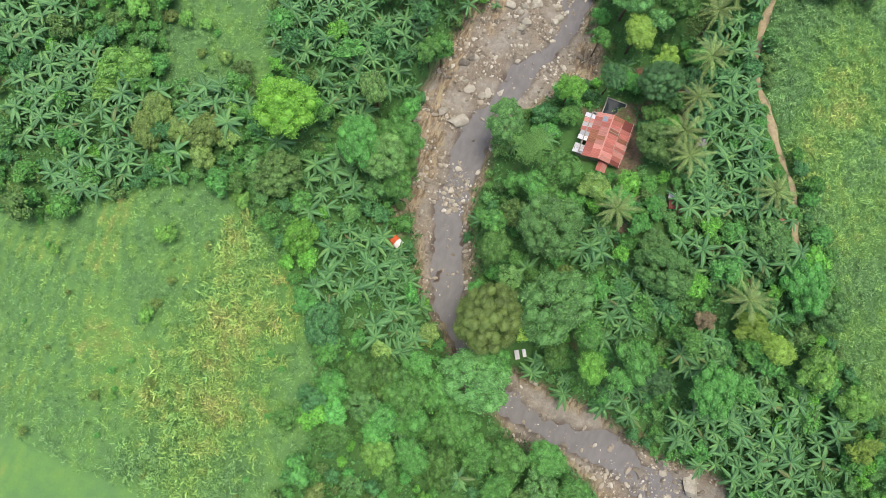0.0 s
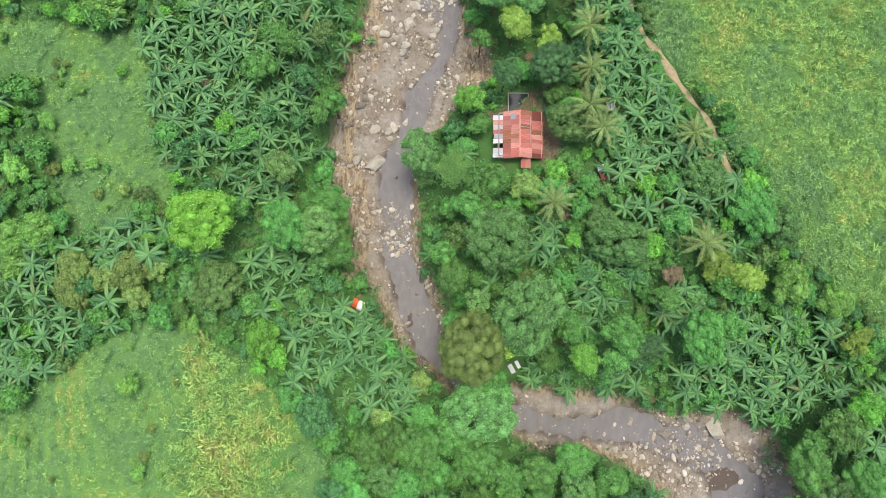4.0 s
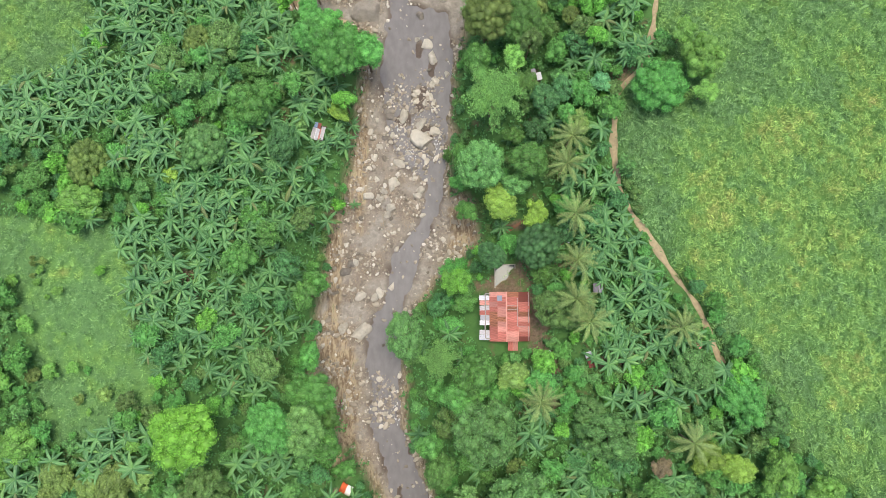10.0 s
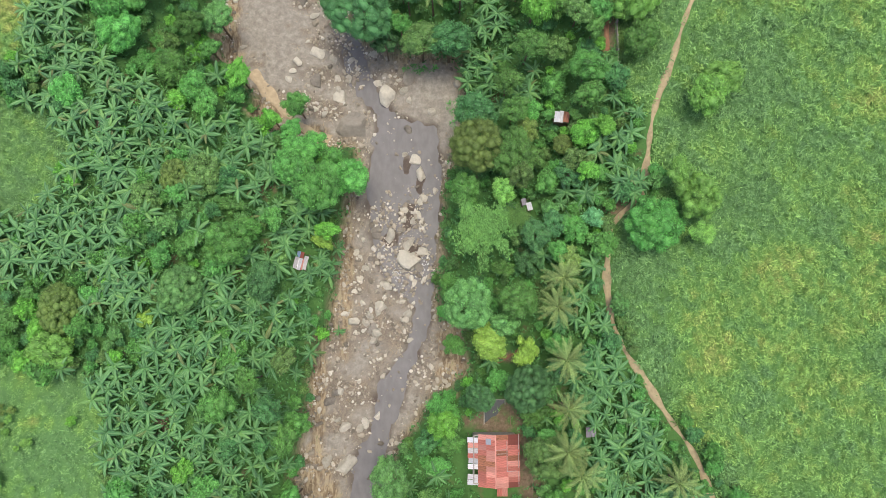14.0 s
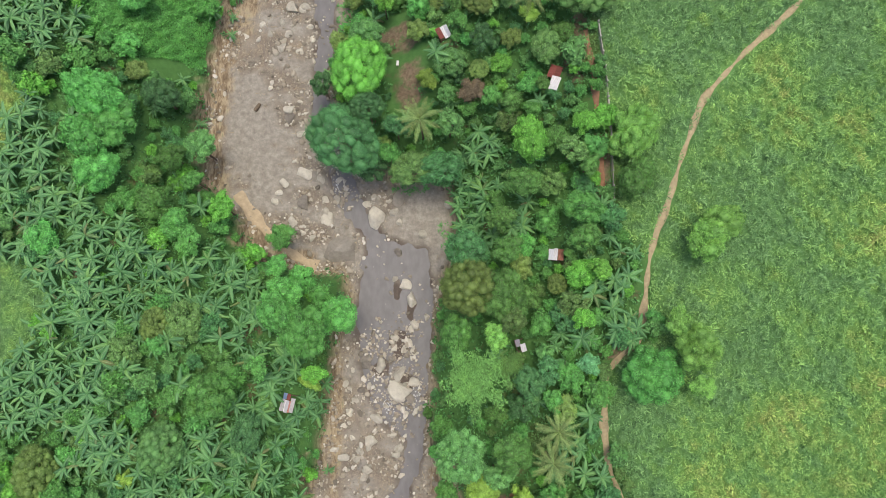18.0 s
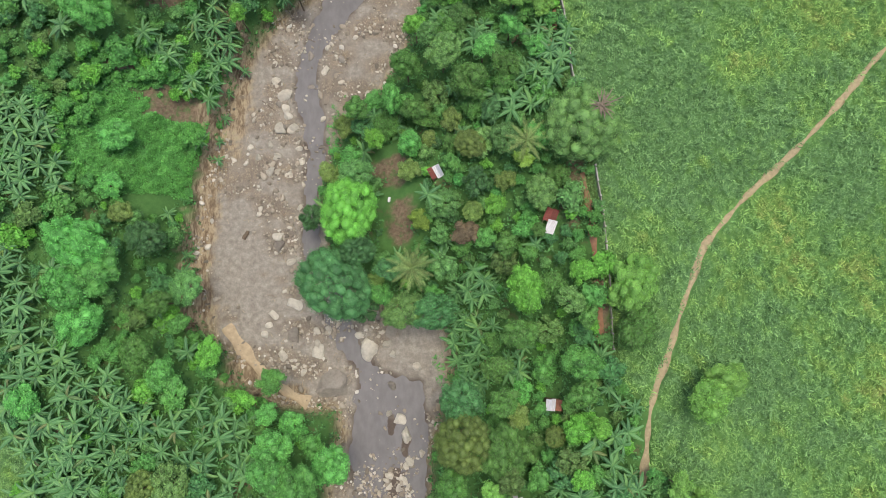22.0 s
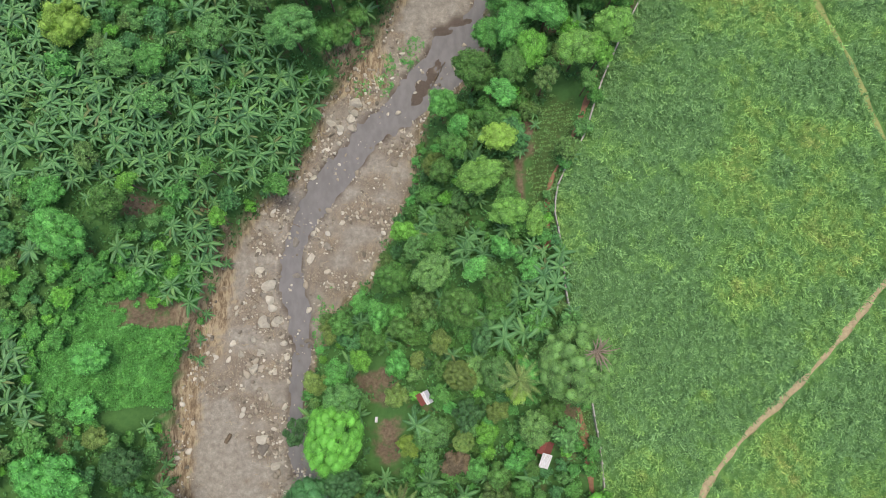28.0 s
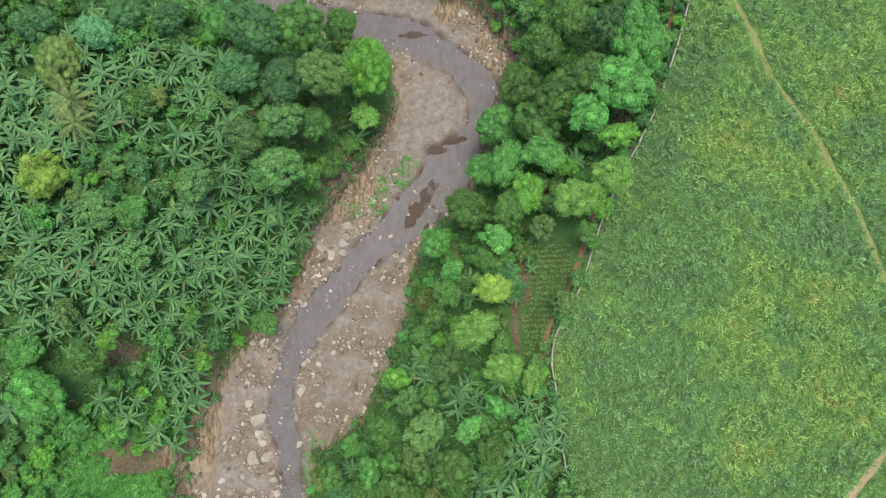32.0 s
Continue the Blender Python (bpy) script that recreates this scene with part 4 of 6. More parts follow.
def banana_leaf(name, seed):
    """A leaf 1 m long: a blade that folds down from an arching rib."""
    r = random.Random(seed)
    bow = r.uniform(0.3, 0.62)
    verts, faces, rib = [], [], []
    steps = 7
    for i in range(steps + 1):
        u = i / steps
        x, z = u * 0.97, bow * u - (bow + 0.28) * u * u
        wide = 0.012 if i == 0 else 0.014 + 0.112 * max(0.0, math.sin(3.08 * u**0.8)) ** 0.5
        left, right = wide * r.uniform(0.78, 1.08), wide * r.uniform(0.78, 1.08)
        for o, pale in ((-left, 0), (-0.13 * wide, 0), (0, 0.7), (0.13 * wide, 0), (right, 0)):
            verts.append((x - 0.25 * abs(o), o, z - 0.5 * abs(o) + (0.006 if pale else 0)))
            rib.append(pale)
    for i in range(steps):
        for j in range(4):
            a = i * 5 + j
            faces.append((a, a + 5, a + 6, a + 1))
    me = mesh_of(name, verts, faces, BANANA, True)
    me.attributes.new("rib", "FLOAT", "POINT").data.foreach_set("value", rib)
    return me


LEAVES = [banana_leaf("leaf", k) for k in range(5)]
verts, faces = [], []
tube(verts, faces, [(0, 0, -0.2), (0.02, 0, 0.5), (0, 0, 1.0)], [0.09, 0.075, 0.05], 7)
BANANA_STEM = mesh_of("stem", verts, faces, STEM, True)
LEAF_V = [np.array([v.co for v in me.vertices]) for me in LEAVES]
LEAF_F = [tuple(p.vertices) for p in LEAVES[0].polygons]
LEAF_RIB = [0, 0, 0.7, 0, 0] * (len(LEAF_V[0]) // 5)
stuff_v, stuff_f = [], []


def leaf_poses(size, height, r):
    n = r.randint(12, 15)
    turn = r.uniform(0, 360)
    for i in range(n):
        up = 60 - 70 * i / n + r.uniform(-10, 10)
        length = size * r.uniform(0.6, 1.12) * (0.75 if i < 2 else 1)
        yield pose(0, 0, height, 0, -up + 18, turn + i * 137.5 + r.uniform(-24, 24)) @ Matrix.Diagonal((length,) * 3 + (1,))


def banana(x, y, z0, size, whole):
    height = size * rnd.uniform(0.75, 1.15)
    if whole:
        base = thing("banana_plant", pose(x, y, z0), "banana plant with a rosette of long arching leaves", "banana plant", "banana plants in the grove")
        piece("stem", BANANA_STEM, base, Matrix.Diagonal((1.2, 1.2, height * 1.04, 1)))
        for m in leaf_poses(size, height, rnd):
            piece("leaf", rnd.choice(LEAVES), base, m)
    else:
        for m in leaf_poses(size, height, rnd):
            w = np.array(pose(x, y, z0) @ m)
            v = rnd.choice(LEAF_V)
            stuff_v.append(v @ w[:3, :3].T + w[:3, 3])
            stuff_f.extend(tuple(i + stuff_count[0] for i in f) for f in LEAF_F)
            stuff_count[0] += len(v)


stuff_count = [0]

# ---- where each kind of plant may stand ----
CLEAR = [(13, 27, 7.5), (19, 28, 3.2), (14, 35, 3.5), (20, 19, 3.0), (-23.3, 63.5, 2.6), (-17, -5, 2.4), (-26, 91.5, 2.4), (-29.5, 94, 2.6), (-23, 90, 2.2), (-33, 98, 2.4), (-36, 103, 2), (25, 41, 2.0), (30, 32, 2.0), (26, 91, 2.0), (26.5, 122.5, 2.6), (6, 132, 2.0), (20, 74, 2.0),
         (-1, 128, 5.0), (-2, 121, 3.5), (-4, 136, 3.5), (26, 172, 4.5), (29, 180, 5), (33, 186, 4), (24, 166, 3), (-50, 145, 6.5), (-46, 137, 5.5), (-55, 138, 6.5), (-43, 147, 3.5), (-50, 130, 4), (32, 128, 3), (34, 118, 2), (36, 106, 2.5), (36, 99, 2), (22, 56, 2.5),
         (16, 44, 2.5), (13, -17, 3)]


def scatter(count, gap, seed, edge=1.5, lo=(-106, -80), hi=(85, 262)):
    r = np.random.RandomState(seed)
    x, y = r.uniform(lo[0], hi[0], count), r.uniform(lo[1], hi[1], count)
    bed = signed(BED, x, y)
    ok = (bed > edge + 0.9 * wave(x, y, 6, 99)) & (x < np.interp(y, *zip(*FIELD_EDGE)) - 0.8)
    for poly in (PASTURE, PADDY, GLADE, WEEDS):
        ok &= ~inside(poly, x, y)
    ok &= (distance(LANE, x, y) > 1.1) & ((x > -90) | ((y > -8) & (y < 46)))
    for a, b, c in CLEAR:
        ok &= np.hypot(x - a, y - b) > c
    x, y = x[ok], y[ok]
    keep, grid = [], {}
    for i in range(len(x)):
        c = (int(x[i] // gap), int(y[i] // gap))
        if all((x[i] - a) ** 2 + (y[i] - b) ** 2 > gap * gap for u in (-1, 0, 1) for v in (-1, 0, 1) for a, b in grid.get((c[0] + u, c[1] + v), ())):
            grid.setdefault(c, []).append((x[i], y[i]))
            keep.append(i)
    return x[keep], y[keep]


# groves: where bananas prevail (x, y, radius)
GROVES_SOUTH = [(-47.8, 34.6, 8.0), (-34.9, 25.9, 8.0), (-54.3, 39.0, 4.5), (-46.9, 21.6, 4.5), (-35.5, 16.3, 4.0), (-31.7, -0.0, 4.5), (-19.4, -13.7, 7.5),
                (-10.6, -20.4, 5.0), (-71.9, -3.1, 4.5), (-66.3, -9.9, 5.0), (-73.4, -16.7, 4.0), (32.3, 41.4, 5.0), (34.0, 32.5, 5.5), (37.8, 26.0, 5.0),
                (31.5, 21.7, 3.5), (44.8, 22.8, 3.0), (28.5, -1.9, 5.0), (25.4, -6.9, 3.0), (43.1, -4.9, 3.5), (17.8, 4.1, 2.5), (36.9, 8.2, 3.8),
                (56.2, -13.6, 8.5), (65.6, -16.5, 8.5), (47.3, -16.5, 4.5), (56.5, -22.2, 5.0), (33.7, -17.5, 3.5), (16.3, -17.5, 2.2)]
GROVES_MID = [(-60.4, 84.2, 11.0), (-71.9, 67.6, 8.5), (-51.4, 57.0, 5.0), (-36.4, 47.7, 11.0), (-42.8, 31.4, 9.0), (-52.2, 36.4, 3.5), (-46.3, 21.4, 5.0),
              (-34.7, 56.0, 5.0), (-20.9, 44.6, 4.5), (-50.0, 88.7, 5.0), (-38.1, 85.3, 5.0), (-29.7, 33.4, 5.0), (-30.9, 63.5, 4.0), (-23.5, 60.3, 3.5),
              (-34.1, 16.6, 3.5), (-55.1, 4.1, 5.0), (36.5, 81.2, 4.5), (28.9, 74.5, 2.5), (29.4, 53.1, 4.0), (32.1, 39.7, 5.0), (34.8, 27.6, 7.5),
              (43.3, 14.0, 3.5), (17.4, 6.3, 3.5), (36.2, 10.1, 4.0), (50.3, 15.9, 2.5)]
GROVES_WEST = [(-72.3, 136.3, 5.6), (-68.3, 140.7, 5.0), (-65.7, 132.9, 4.5), (-70.3, 109.5, 6.1), (-66.6, 101.2, 6.1), (-69.7, 115.7, 4.0), (-41.8, 117.6, 3.5),
               (-50.6, 86.9, 6.1), (-56.8, 90.0, 4.5), (-39.3, 81.9, 5.0), (-32.4, 83.8, 4.5), (-56.9, 75.2, 9.6), (-61.2, 66.7, 8.1), (-29.2, 76.9, 4.5),
               (-24.1, 71.1, 4.5), (-16.1, 64.3, 4.0), (-53.0, 94.9, 3.5), (-69.0, 79.2, 4.5), (-33.2, 141.4, 2.2), (-40.0, 151.7, 3.0), (11.0, 110.7, 4.5),
               (10.9, 101.4, 5.0), (12.8, 93.2, 3.2), (35.6, 83.0, 4.0), (37.4, 78.1, 4.0), (27.3, 73.4, 2.5), (20.0, 98.2, 2.5), (39.0, 90.9, 2.5)]
GROVES_NORTH = [(-44.8, 216.8, 11.2), (-30.2, 215.5, 6.5), (-23.0, 190.7, 9.3), (-29.4, 181.4, 10.3), (-48.1, 181.8, 11.2), (-54.3, 174.5, 6.5),
                (-11.7, 190.5, 4.7), (-17.2, 177.4, 4.7), (-38.5, 174.1, 6.5), (-54.0, 206.0, 5.6), (-28.9, 202.5, 5.6), (-39.1, 162.3, 3.7), (-36.1, 156.0, 2.6),
                (-30.5, 150.6, 2.3), (-47.1, 158.0, 2.8), (8.7, 164.9, 3.7), (16.4, 177.6, 2.4), (26.7, 154.6, 4.2), (24.6, 149.4, 3.7), (20.9, 146.8, 4.2),
                (14.0, 158.4, 2.8)]
GROVES_EDGE = [(-95, 20, 9), (-97, 8, 8), (-88, 30, 8), (-82, -4, 9), (78, -30, 10), (-72, 175, 10), (-70, 195, 12), (-66, 212, 8)]


def grove(x, y):
    g = 0.05 + 0 * x
    for a, b, c in GROVES_SOUTH + GROVES_MID + GROVES_WEST + GROVES_NORTH + GROVES_EDGE:
        g = np.maximum(g, np.clip((1.3 - np.hypot(x - a, y - b) / c) * 2.5, 0, 0.97))
    return g


tx = np.array(placed)


def crowded(x, y, k):
    """Whether a place lies under one of the crowns already standing."""
    d = np.hypot(x[:, None] - tx[None, :, 0], y[:, None] - tx[None, :, 1])
    return (d < tx[None, :, 2] * k).any(1)


bx, by = scatter(50000, 1.6, 3, 1.2)
g = grove(bx, by)
pick = np.random.RandomState(4).uniform(0, 1, len(bx))
ok = (pick < g) & ~crowded(bx, by, 0.72)
ban_x, ban_y = bx[ok], by[ok]
ban_z = height(ban_x, ban_y)
near = np.argsort(np.abs(ban_x - 2) + 0.15 * np.abs(ban_y - 90))[:285]
near = set(near.tolist())
for i in range(len(ban_x)):
    banana(ban_x[i], ban_y[i], ban_z[i], rnd.uniform(1.8, 3.1), i in near)
# young plants in the garden and on the cleared slope
for x, y in [(24, 176), (24, 179.3), (27, 181), (27, 183.5), (25.3, 185), (35, 201), (-48, 157), (-44, 156), (-34, 158), (-37, 153), (-38, 148), (-39, 143), (-39, 139), (-17, 50)]:
    banana(x, y, gz(x, y), rnd.uniform(1.3, 1.7), True)
me = mesh_of("banana_grove", np.concatenate(stuff_v), stuff_f, BANANA, True)
me.attributes.new("rib", "FLOAT", "POINT").data.foreach_set("value", LEAF_RIB * len(stuff_v))
tagged(new("banana_grove", me), "dense grove of banana plants with long arching leaves", "banana plants", kind="stuff")

# smaller trees between the large ones, then shrubs, and a joined thicket for the rest
sx, sy = scatter(9600, 4.2, 8, 2.2)
g = grove(sx, sy)
pick = np.random.RandomState(9).uniform(0, 1, len(sx))
ok = (pick > g * 0.85) & ~crowded(sx, sy, 0.8)
small = sorted(zip(sx[ok].tolist(), sy[ok].tolist()), key=lambda p: abs(p[0]) + 0.1 * abs(p[1] - 90))
kinds = "gggsspdogyhgsdkshv"
rest = small[140:]
for x, y in small[:140]:
    tree(x, y, rnd.uniform(1.8, 3.1), rnd.choice(kinds), None, True)
LITE = [crown_mesh("crown", 60 + k, 10, 620, 0.24, 0.7, 0.6, 0.34) for k in range(5)]
tx = np.array(placed)
fx, fy = scatter(38000, 1.75, 11, 1.1)
g = grove(fx, fy)
pick = np.random.RandomState(12).uniform(0, 1, len(fx))
ok = (pick > g * 0.84) & ~crowded(fx, fy, 0.85)
fill = sorted(zip(fx[ok].tolist(), fy[ok].tolist()), key=lambda p: abs(p[0]) + 0.1 * abs(p[1] - 90))
LUSH_MATS = [LUSH, LUSH, LUSH, WEED, BRIGHT]
SHRUB_MATS = [GREEN, GREEN, GREEN, WEED, WEED, PALE, PALE, DARK, DARK, OLIVE, BRIGHT]
for x, y in fill[:290]:
    r = rnd.uniform(0.9, 1.7)
    base = thing("shrub", pose(x, y, gz(x, y), 0, 0, rnd.uniform(0, 360)), "leafy green shrub among the trees", "shrub", "shrubs between the trees")
    piece("stem", TRUNKS[0], base, Matrix.Diagonal((r * 0.6, r * 0.6, r, 1)))
    piece("crown", rnd.choice(LITE), base, Matrix.Translation((0, 0, r * 0.8)) @ Matrix.Diagonal((r, r, r, 1)), rnd.choice(SHRUB_MATS))
r0 = np.random.RandomState(18)
px, py = r0.uniform(-85, -20, 900), r0.uniform(-60, 46, 900)
ok = (inside(PASTURE, px, py) | inside(PADDY, px, py)) & (0.3 + 0.5 * wave(px, py, 14, 19) > r0.uniform(0, 1, 900))
meadow_shrubs = list(zip(px[ok].tolist(), py[ok].tolist()))[:70]
in_meadow = set(meadow_shrubs)
LITE_V = [np.array([v.co for v in me.vertices]) for me in LITE]
LITE_F = [np.array([tuple(p.vertices) for p in me.polygons]) for me in LITE]
wx, wy = scatter(26000, 1.5, 21)
ok = inside(WEST_WEEDS, wx, wy) & ~crowded(wx, wy, 0.6)
weedy = list(zip(wx[ok].tolist(), wy[ok].tolist()))
batches, sizes = {}, {}
for (x, y), r in [(p, rnd.uniform(1.8, 3.0)) for p in rest] + [(p, rnd.uniform(0.9, 1.75)) for p in fill[290:]] + [(p, rnd.uniform(0.6, 1.3)) for p in weedy] + [(p, rnd.uniform(0.4, 1.1)) for p in meadow_shrubs]:
    k = rnd.randrange(5)
    a = rnd.uniform(0, 6.28)
    turn = np.array([[math.cos(a), -math.sin(a), 0], [math.sin(a), math.cos(a), 0], [0, 0, rnd.uniform(0.8, 1.1)]])
    lush = inside(WEST_WEEDS, np.array([x]), np.array([y]))[0]
    mat = rnd.choice(LUSH_MATS if lush else (LIGHT, LUSH, HEDGE) if (x, y) in in_meadow else SHRUB_MATS)
    batches.setdefault(mat.name, (mat, [], []))
    _, vs, fs = batches[mat.name]
    count = sizes.get(mat.name, 0)
    sizes[mat.name] = count + len(LITE_V[k])
    vs.append(LITE_V[k] @ turn.T * r + (x, y, gz(x, y) + r * rnd.uniform(0.7, 1.3)))
    fs.append(LITE_F[k] + count)
for mat, vs, fs in batches.values():
    me = mesh_of("thicket", np.concatenate(vs), np.concatenate(fs).tolist(), mat)
    tagged(new("thicket", me), "thicket of shrubs and saplings with " + mat.name.replace("leaf ", "").replace(" leaf", "") + " leaves", "thicket", kind="stuff")

# ---- low growth under the trees: one mesh of leaf tufts ----


def tufts(name, x, y, size, leaves, mat, label, category, seed, rise=0.6, wide=0.5):
    r = np.random.RandomState(seed)
    n = len(x)
    z = height(x, y)
    s = r.uniform(0.6, 1.4, n) * size * (1 + 0.4 * wave(x, y, 2.2, 44))
    v = np.zeros((n, leaves, 4, 3), np.float32)
    for k in range(leaves):
        a = r.uniform(0, 6.283, n)
        up = r.uniform(0.15, 1.0, n)
        off = r.uniform(0, 0.5, n) * s
        b = r.uniform(0, 6.283, n)
        cx, cy, cz = x + np.cos(b) * off, y + np.sin(b) * off, z + r.uniform(0.1, 1, n) * s * rise
        dx, dy = np.cos(a), np.sin(a)
        ln = s * r.uniform(0.35, 0.7, n)
        w = ln * wide
        tilt = np.sqrt(1 - (up * 0.8) ** 2)
        v[:, k, 0] = np.stack([cx, cy, cz - 0.1 * ln], -1)
        v[:, k, 1] = np.stack([cx + dx * ln * 0.5 * tilt - dy * w * 0.5, cy + dy * ln * 0.5 * tilt + dx * w * 0.5, cz + ln * up * 0.5], -1)
        v[:, k, 2] = np.stack([cx + dx * ln * tilt, cy + dy * ln * tilt, cz + ln * up * 0.55], -1)
        v[:, k, 3] = np.stack([cx + dx * ln * 0.5 * tilt + dy * w * 0.5, cy + dy * ln * 0.5 * tilt - dx * w * 0.5, cz + ln * up * 0.5], -1)
    v = v.reshape(-1, 3)
    me = bpy.data.meshes.new(name)
    me.vertices.add(len(v))
    me.vertices.foreach_set("co", v.ravel())
    q = len(v) // 4
    me.loops.add(q * 4)
    me.loops.foreach_set("vertex_index", np.arange(q * 4, dtype=np.int32))
    me.polygons.add(q)
    me.polygons.foreach_set("loop_start", np.arange(0, q * 4, 4, dtype=np.int32))
    me.update(calc_edges=True)
    me.materials.append(mat)
    return tagged(new(name, me), label, category, kind="stuff")


ux, uy = scatter(130000, 0.62, 15, 0.5)
tufts("undergrowth", ux, uy, 0.85, 9, UNDER, "tangled green undergrowth of weeds and saplings", "undergrowth", 16, 1.0)


# ---- tall grass of the open fields ----
GRASS, nt, b = node_mat("field grass", 0.7, 0, 0.2)
geo = add(nt, "ShaderNodeNewGeometry")
tone = ramp(nt, geo.outputs["Random Per Island"], [(0.0, (0.7, 0.74, 0.7)), (0.4, (1.0, 1.0, 1.0)), (1.0, (1.2, 1.18, 1.18))])
tone = mix(nt, 1.0, tone, ramp(nt, attr(nt, "tone"), [(0.0, (0.42, 0.48, 0.45)), (0.5, (1.0, 1.0, 1.0)), (1.0, (1.55, 1.5, 1.42))]), "MULTIPLY")
nt.links.new(mix(nt, 1.0, mix(nt, 0.2, meadow_colour(nt), (0.26, 0.42, 0.13)), tone, "MULTIPLY"), b.inputs["Base Color"])


def lane_x(y):
    """Where the path along the field lies, between its bends."""
    p = np.array(LANE)
    return np.interp(y, p[:, 1], p[:, 0])


def field_points(count, seed, lo, hi, poly=None):
    r = np.random.RandomState(seed)
    x, y = r.uniform(lo[0], hi[0], count), r.uniform(lo[1], hi[1], count)
    ok = inside(poly, x, y) if poly else (x > np.minimum(np.interp(y, *zip(*FIELD_EDGE)), np.where((y > 20) & (y < 125), lane_x(y), 999)) - 0.3)
    ok &= (distance(LANE, x, y) > 0.8) & (distance(TRACK, x, y) > 0.7)
    ok &= 0.8 + 0.35 * wave(x, y, 3.5, 41) > r.uniform(0, 1, count)
    return x[ok], y[ok]


def grass(name, x, y, size, leaves, label, seed, rise=0.6):
    ob = tufts(name, x, y, size, leaves, GRASS, label, "grass", seed, rise, 0.2)
    a = ob.data.attributes.new("dry", "FLOAT", "POINT")
    a.data.foreach_set("value", np.repeat(dryness(x, y), leaves * 4).astype(np.float32))
    shades = np.random.RandomState(seed + 300).uniform(0.1, 0.9, len(x)) + 0.22 * wave(x, y, 1.6, seed)
    a = ob.data.attributes.new("tone", "FLOAT", "POINT")
    a.data.foreach_set("value", np.repeat(np.clip(shades, 0, 1), leaves * 4).astype(np.float32))


x, y = field_points(170000, 51, (28, -20), (98, 250))
grass("field_grass", x, y, 0.95, 7, "tall cane-like grass of the wide green field", 52, 0.75)
r0 = np.random.RandomState(66)
x, y = r0.uniform(-48, -22, 9000), r0.uniform(-60, -12, 9000)
ok = (patch([(-41, -18, 4, 5), (-36, -32, 8, 12), (-36, -45, 9, 8), (-34, -56, 9, 8)], x, y, 0.3, 0.3) > 0.4) & inside(PADDY, x, y)
grass("tall_grass", x[ok], y[ok], 1.2, 7, "stand of tall olive-brown grass in the field", 67, 0.9)
for n, (poly, low, high) in enumerate(((PASTURE, (-104, 5), (-47, 53)), (PADDY, (-82, -62), (-17, -8)), (GLADE, (-90, 98), (-69, 136)), (WEEDS, (-92, 66), (-62, 98)))):
    x, y = field_points(24000, 60 + n, low, high, poly)
    grass("meadow_grass", x, y, 0.7, 6, "short green pasture grass with yellow patches", 63 + n, 0.4)

# short growth on the garden lawns, in faint rows
r0 = np.random.RandomState(91)
x, y = r0.uniform(-40, 42, 120000), r0.uniform(10, 190, 120000)
y = np.where(y > 150, np.round(y / 0.95) * 0.95 + r0.uniform(-0.22, 0.22, len(y)), y)
ok = (patch(LAWN, x, y) > 0.45) & (signed(BED, x, y) > 1) & (patch(SOIL, x, y) < 0.5)
tufts("lawn_grass", x[ok], y[ok], 0.45, 5, OLIVE, "short dark green growth on the garden ground", "grass", 92, 0.4)

# low bright weeds of the clearing on the west bank
x, y = r0.uniform(-66, -38, 40000), r0.uniform(124, 158, 40000)
ok = inside(WEST_WEEDS, x, y) & (patch(SOIL, x, y) < 0.5) & (signed(BED, x, y) > 2)
tufts("weeds", x[ok], y[ok], 0.55, 7, LUSH, "low bright green weeds covering a cleared slope", "weeds", 93, 0.5)

# ---- buildings ----


def sheet_paint(name, colour, rust=0.35, rough=0.55):
    m, nt, b = node_mat(name, rough, 0.0, 0.35)
    info = add(nt, "ShaderNodeObjectInfo")
    streak = add(nt, "ShaderNodeTexNoise")
    coord = add(nt, "ShaderNodeTexCoord")
    mp = add(nt, "ShaderNodeMapping")
    mp.inputs["Scale"].default_value = (9, 0.9, 1)
    nt.links.new(coord.outputs["Object"], mp.inputs["Vector"])
    nt.links.new(mp.outputs[0], streak.inputs["Vector"])
    streak.inputs["Scale"].default_value, streak.inputs["Detail"].default_value = 1.0, 6
    c = mix(nt, info.outputs["Random"], shade(colour, 0.72), shade(colour, 1.2))
    dirt = ramp(nt, streak.outputs["Fac"], [(0.42, (0, 0, 0)), (0.68, (rust * 2, rust * 2, rust * 2))])
    nt.links.new(mix(nt, dirt, c, (0.16, 0.07, 0.045)), b.inputs["Base Color"])
    return m


RED = sheet_paint("faded red roofing", (0.58, 0.2, 0.165), 0.32)
PINK = sheet_paint("sun-bleached red roofing", (0.66, 0.31, 0.26), 0.22)
MAROON = sheet_paint("dark red rusted roofing", (0.26, 0.07, 0.06), 0.4)
ZINC = sheet_paint("zinc roofing", (0.62, 0.63, 0.68), 0.12, 0.4)
WHITE = sheet_paint("white roofing", (0.68, 0.67, 0.69), 0.2)
RUST = sheet_paint("rusted roofing", (0.4, 0.17, 0.1), 0.5)
BLUE = sheet_paint("faded blue sheet", (0.22, 0.33, 0.5), 0.15)
DULL = sheet_paint("dull grey slatted roofing", (0.3, 0.29, 0.34), 0.2)
GLAZE = sheet_paint("dusty roof light", (0.27, 0.3, 0.36), 0.1)
BLOCK = plain("concrete block wall", (0.38, 0.35, 0.31), 0.9, 0.3, 3)
CEMENT = plain("weathered cement coping", (0.42, 0.39, 0.37), 0.9, 0.25, 2)
TIMBER = plain("weathered timber", (0.2, 0.15, 0.1), 0.9, 0.4, 6)
CANVAS = plain("white canvas", (0.78, 0.76, 0.74), 0.8, 0.1, 2)
